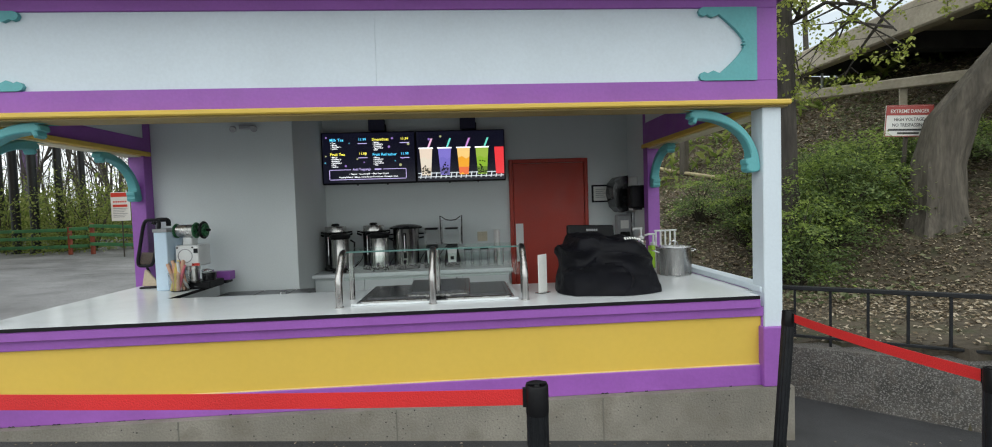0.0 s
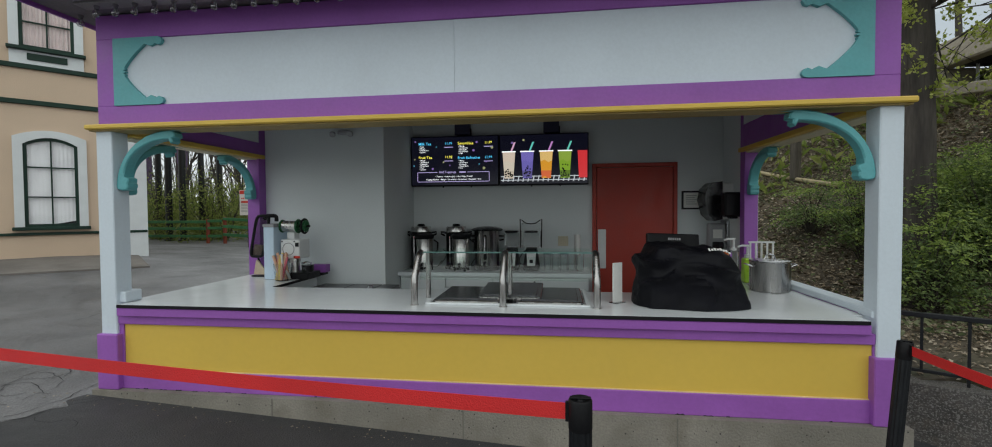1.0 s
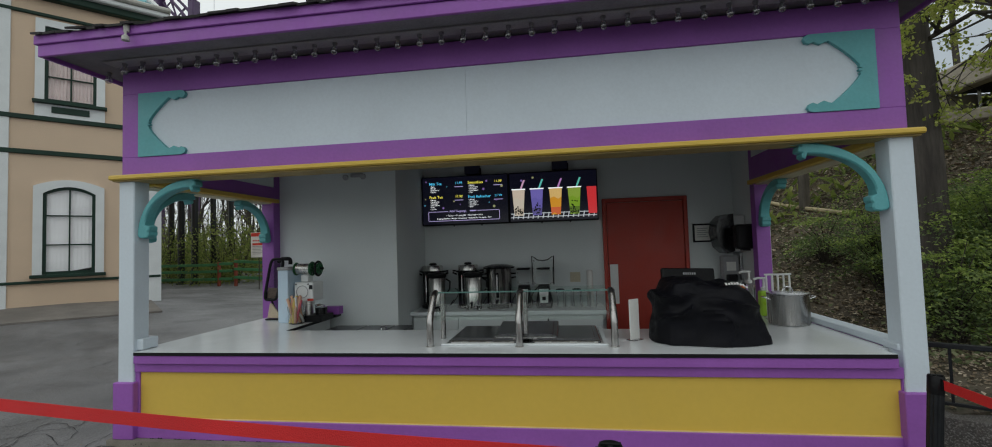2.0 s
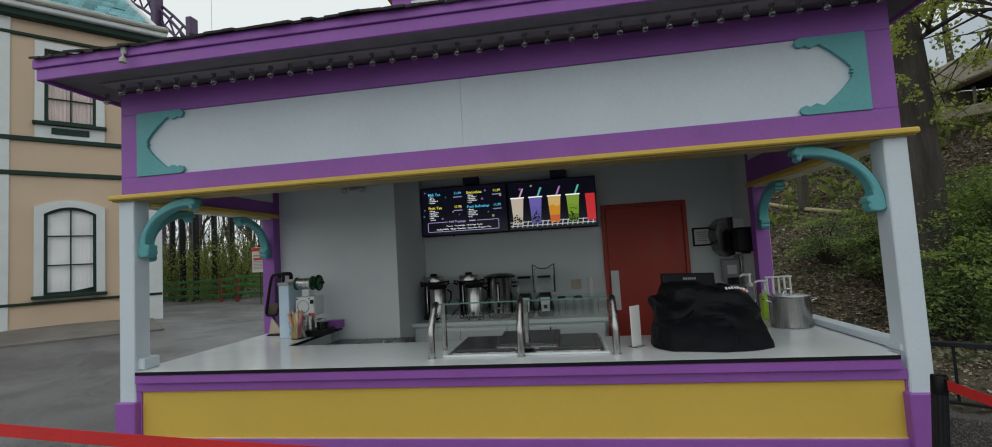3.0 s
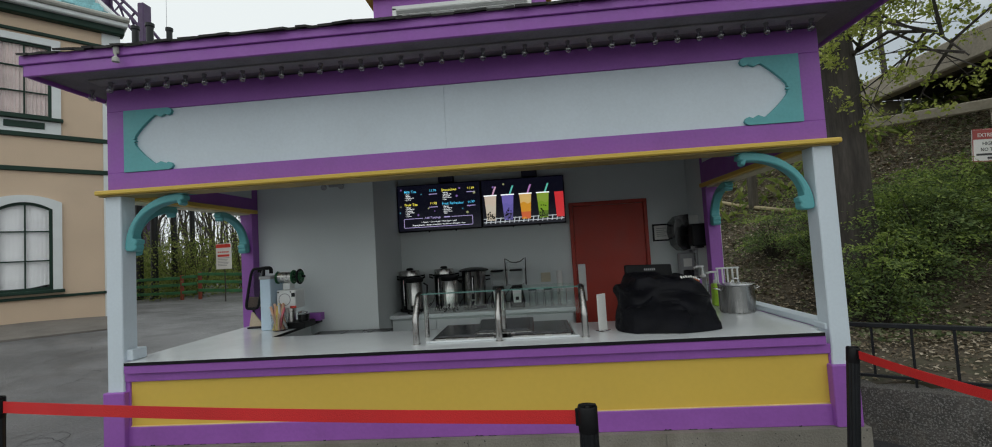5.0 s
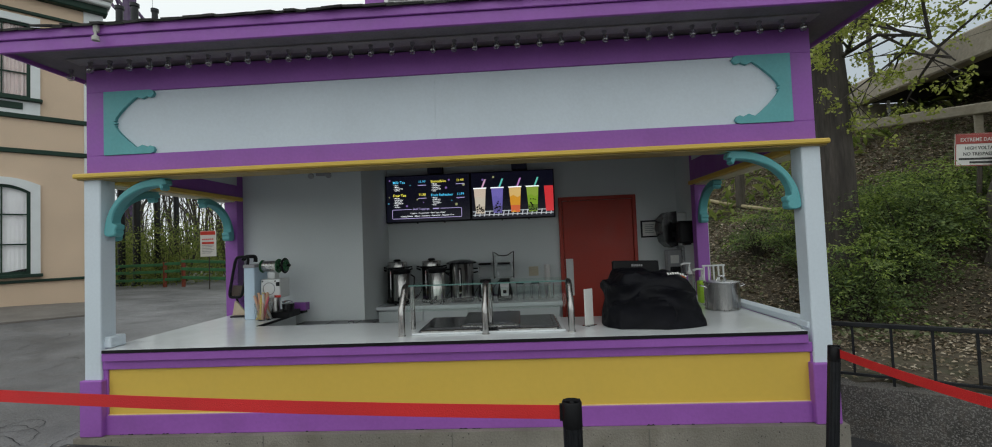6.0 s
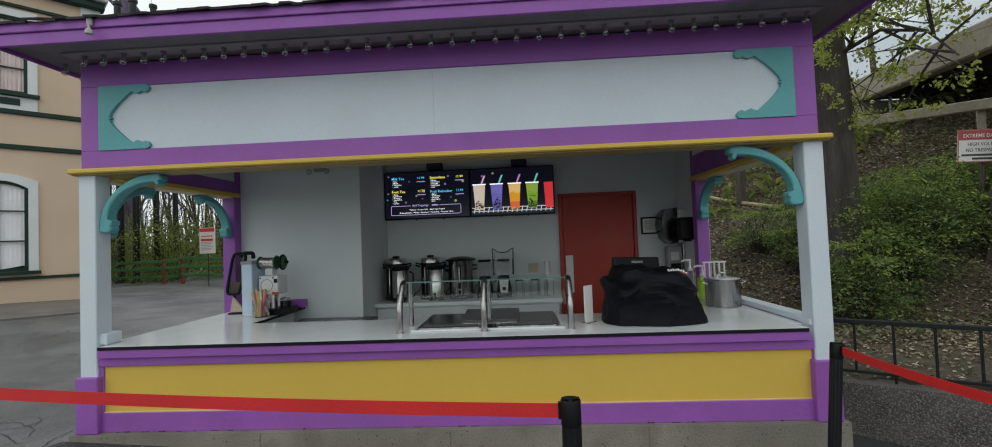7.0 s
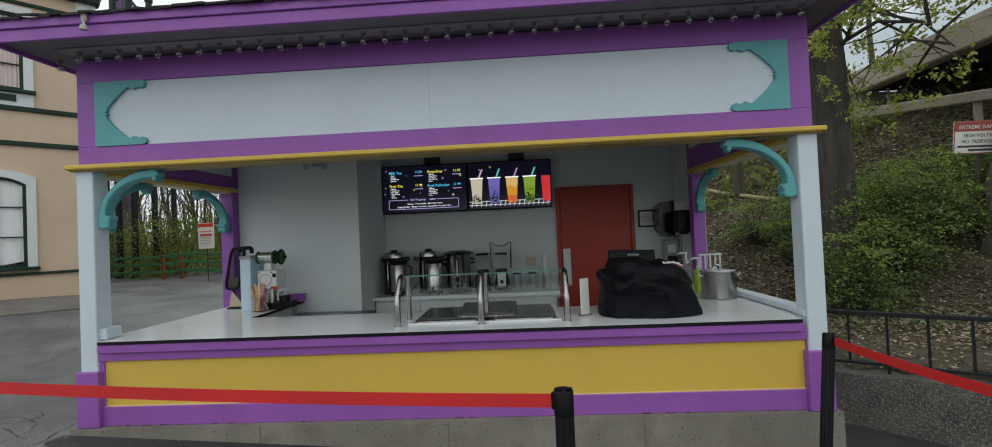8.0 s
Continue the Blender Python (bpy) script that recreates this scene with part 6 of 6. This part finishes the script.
part("body", lathe(bmesh.new(), [(0.138, 0), (0.147, 0.008), (0.147, 0.23), (0.152, 0.236), (0.146, 0.238)], seg=40), SATIN, t, smooth=True)
part("lid", lathe(bmesh.new(), [(0.153, 0.238), (0.153, 0.246), (0.12, 0.252), (0.02, 0.257)], seg=36), STEEL_FLAT, t, smooth=True)
part("handle", tube(bmesh.new(), [(-0.04, 0, 0.255), (-0.03, 0, 0.285), (0, 0, 0.295), (0.03, 0, 0.285), (0.04, 0, 0.255)], 0.006), CHROME, t, smooth=True)
for s in (-1, 1):
    part("handle", tube(bmesh.new(), [(s * 0.145, -0.04, 0.20), (s * 0.185, -0.035, 0.215), (s * 0.19, 0, 0.22), (s * 0.185, 0.035, 0.215), (s * 0.145, 0.04, 0.20)], 0.005), CHROME, t, smooth=True)


def pump_bottle(x, y, h, body, label):
    t = thing("syrup_bottle", label, "bottle", pose(x, y, 0.911), group="syrup bottles")
    part("body", box(-0.042, 0.042, -0.042, 0.042, 0, h, 0.012), body, t)
    part("neck", lathe(bmesh.new(), [(0.02, h), (0.026, h + 0.005), (0.026, h + 0.03), (0.012, h + 0.035), (0.008, h + 0.11)], seg=14), OFFWHITE, t, smooth=True)
    part("pump", tube(bmesh.new(), [(0.015, 0, h + 0.11), (-0.05, 0, h + 0.112), (-0.085, 0, h + 0.10)], 0.010, seg=8), OFFWHITE, t, smooth=True)


pump_bottle(2.36, 1.45, 0.22, LIME, "lime green syrup bottle with a white pump")
pump_bottle(2.30, 1.62, 0.27, CLEAR, "clear syrup bottle with a white pump")
t = thing("bottle_rack", "white plastic rack with upright pegs", "rack", pose(2.44, 1.30, 0.911))
part("top_bar", box(-0.13, 0.085, -0.008, 0.008, 0.365, 0.38, 0.003), OFFWHITE, t)
for i in range(5):
    part("peg", tube(bmesh.new(), [(-0.115 + i * 0.046, 0, 0.0), (-0.115 + i * 0.046, 0, 0.37)], 0.008, seg=8), OFFWHITE, t)
part("foot_bar", box(-0.13, 0.085, -0.03, 0.03, 0.0, 0.012, 0.003), OFFWHITE, t)
t = thing("tub", "small orange plastic tub", "tub", pose(2.18, 1.66, 0.911))
part("body", lathe(bmesh.new(), [(0.06, 0), (0.075, 0.005), (0.085, 0.22)], seg=24), CLEAR, t, smooth=True)
part("lid", lathe(bmesh.new(), [(0.09, 0.22), (0.09, 0.25), (0.08, 0.256)], seg=24), ORANGE, t, smooth=True)

# ---- cup sealer and neighbours ----
cs = thing("cup_sealer", "pale cup sealing machine with a roll of film on top", "machine", pose(-2.06, 1.40, 0.911))
part("column", box(-0.14, -0.03, -0.16, 0.12, 0, 0.515, 0.006), mat("pale_blue_enamel", (0.55, 0.68, 0.80), 0.35, vary=0.04), cs, "pale blue enamelled column")
part("top_plate", box(-0.145, -0.025, -0.165, 0.125, 0.515, 0.545, 0.004), GREY, cs)
part("motor_box", box(0.0, 0.20, -0.10, 0.10, 0.20, 0.39, 0.008), OFFWHITE, cs, "white motor housing")
part("motor_ring", tube(bmesh.new(), [(0.085 + 0.06 * math.cos(i * 0.2618), -0.101, 0.295 + 0.06 * math.sin(i * 0.2618)) for i in range(25)], 0.004, seg=5), GREY, cs)
for x, z in ((0.02, 0.22), (0.15, 0.22), (0.02, 0.37), (0.15, 0.37)):
    part("screw", lathe(bmesh.new(), [(0.008, 0), (0.008, 0.004)], seg=8, m=pose(x, -0.10, z, 90)), BLACK, cs)
part("gear_block", box(0.14, 0.205, -0.104, -0.098, 0.205, 0.228, 0.001), SIGN_RED, cs)
part("counter_window", box(0.16, 0.195, -0.105, -0.1, 0.32, 0.36, 0), SCREEN, cs)
part("neck", box(0.04, 0.12, -0.05, 0.05, 0.39, 0.46, 0.006), OFFWHITE, cs)
part("base", box(-0.02, 0.30, -0.13, 0.12, 0, 0.06, 0.006), BLACK, cs)
part("press", lathe(bmesh.new(), [(0.05, 0.06), (0.05, 0.16), (0.06, 0.165), (0.06, 0.20)], (0.09, 0.0, 0), 20), STEEL, cs, smooth=True)
part("cup_ring", lathe(bmesh.new(), [(0.055, 0.06), (0.06, 0.13), (0.045, 0.13)], (0.23, 0.0, 0), 20), SMOKE, cs, smooth=True)
part("lever", tube(bmesh.new(), [(0.2, -0.05, 0.15), (0.25, -0.07, 0.165), (0.30, -0.06, 0.15)], 0.012), CHROME, cs, smooth=True)
roll = part("film_roll", lathe(bmesh.new(), [(0.05, 0), (0.055, 0.004), (0.055, 0.15), (0.05, 0.154)], seg=28, m=pose(-0.01, -0.02, 0.52, 0, 90)), STEEL, cs, "silver film roll", smooth=True)


def spoked(x, r, material):
    bm = bmesh.new()
    ring = [(x, -0.02 + r * math.cos(a * 0.2618), 0.52 + r * math.sin(a * 0.2618)) for a in range(25)]
    tube(bm, ring, 0.011, seg=6)
    for k in range(5):
        a = k * 1.2566 + 0.3
        tube(bm, [(x, -0.02, 0.52), (x, -0.02 + r * math.cos(a), 0.52 + r * math.sin(a))], 0.012, seg=6)
    return bm


for x, r, mt in ((-0.02, 0.055, GREEN_PL), (0.15, 0.062, GREEN_PL), (0.215, 0.07, BLACK), (0.228, 0.05, GREEN_PL)):
    part("spool_wheel", spoked(x, r, mt), mt, roll, smooth=True)
part("axle", tube(bmesh.new(), [(-0.03, -0.02, 0.52), (0.27, -0.02, 0.52)], 0.012), BLACK, roll, smooth=True)

sc = thing("straw_cup", "clear cup packed with pink, yellow and white straws", "cup", pose(-1.975, 1.205, 0.911) @ Matrix.Scale(1.18, 4))
part("cup", lathe(bmesh.new(), [(0.055, 0.0), (0.06, 0.004), (0.075, 0.14), (0.072, 0.14), (0.056, 0.006), (0.02, 0.005)], seg=24), CLEAR, sc, smooth=True)
STRAWS = [mat("straw_" + n, c, 0.4, vary=0.04) for n, c in (("pink", (0.7, 0.16, 0.2)), ("yellow", (0.72, 0.55, 0.12)), ("white", (0.7, 0.7, 0.68)), ("peach", (0.7, 0.42, 0.28)))]
rg = random.Random(3)
for i in range(16):
    a, b = rg.uniform(0, 6.28), rg.uniform(0, 0.042)
    dx, dy = rg.uniform(-0.05, 0.05), rg.uniform(-0.04, 0.04)
    p = (b * math.cos(a) - dx * 0.5, b * math.sin(a) - dy * 0.5, 0.008)
    q = (b * math.cos(a) * 0.9 + dx, b * math.sin(a) * 0.9 + dy, rg.uniform(0.19, 0.23))
    part("straw", tube(bmesh.new(), [p, q], 0.0105, seg=8), rg.choice(STRAWS), sc, smooth=True)

tr = thing("napkin_holder", "black-rimmed upright holder leaning beside the post", "holder", pose(-2.36, 1.50, 0.911))
part("base", box(-0.10, 0.13, -0.09, 0.09, 0, 0.014, 0.005), BLACK, tr)
rim = []
for i in range(33):
    a = 2 * math.pi * i / 32
    x = 0.072 * math.copysign(abs(math.cos(a)) ** 0.35, math.cos(a))
    z = 0.21 * math.copysign(abs(math.sin(a)) ** 0.35, math.sin(a))
    rim.append((x + (z + 0.21) * 0.20 - 0.06, -0.05, z + 0.415))
part("rim", tube(bmesh.new(), rim, 0.015, seg=8), BLACK, tr, "thick black rim", smooth=True)
part("back_frame", tube(bmesh.new(), [(x + 0.035, 0.03, z) for x, _, z in rim[2:14]], 0.02, seg=8), BLACK, tr, smooth=True)
SMOKED = GLASS.copy()
SMOKED.name = "smoked_acrylic"
SMOKED.node_tree.nodes["Transparent BSDF"].inputs["Color"].default_value = (0.66, 0.65, 0.67, 1)
part("panel", prism([(x, z) for x, _, z in rim[:-1]], 0.006, Matrix.Translation((0, -0.053, 0))), SMOKED, tr, "smoky clear acrylic panel")
part("cone", prism([(-0.09, 0.02), (0.07, 0.02), (-0.04, 0.16), (-0.06, 0.17)], 0.02, Matrix.Translation((0, -0.06, 0))), TAN, tr, "folded tan paper")
part("paper", prism([(-0.12, 0.22), (0.02, 0.22), (0.06, 0.32), (-0.09, 0.33)], 0.015, Matrix.Translation((0, -0.04, 0))), TAN, tr)
for s in (-1, 1):
    part("leg", tube(bmesh.new(), [(0.04 * s, 0.05, 0.01), (0.05 * s - 0.05, 0.0, 0.24)], 0.01), BLACK, tr)
t = thing("card_box", "small purple cardboard box against the partition", "box", pose(-1.78, 1.62, 0.911))
part("carton", box(-0.12, 0.05, -0.05, 0.05, 0.03, 0.11, 0.003), PURPLE, t)
part("tray", box(-0.18, 0.02, -0.06, 0.06, 0, 0.03, 0.002), BLACK, t)
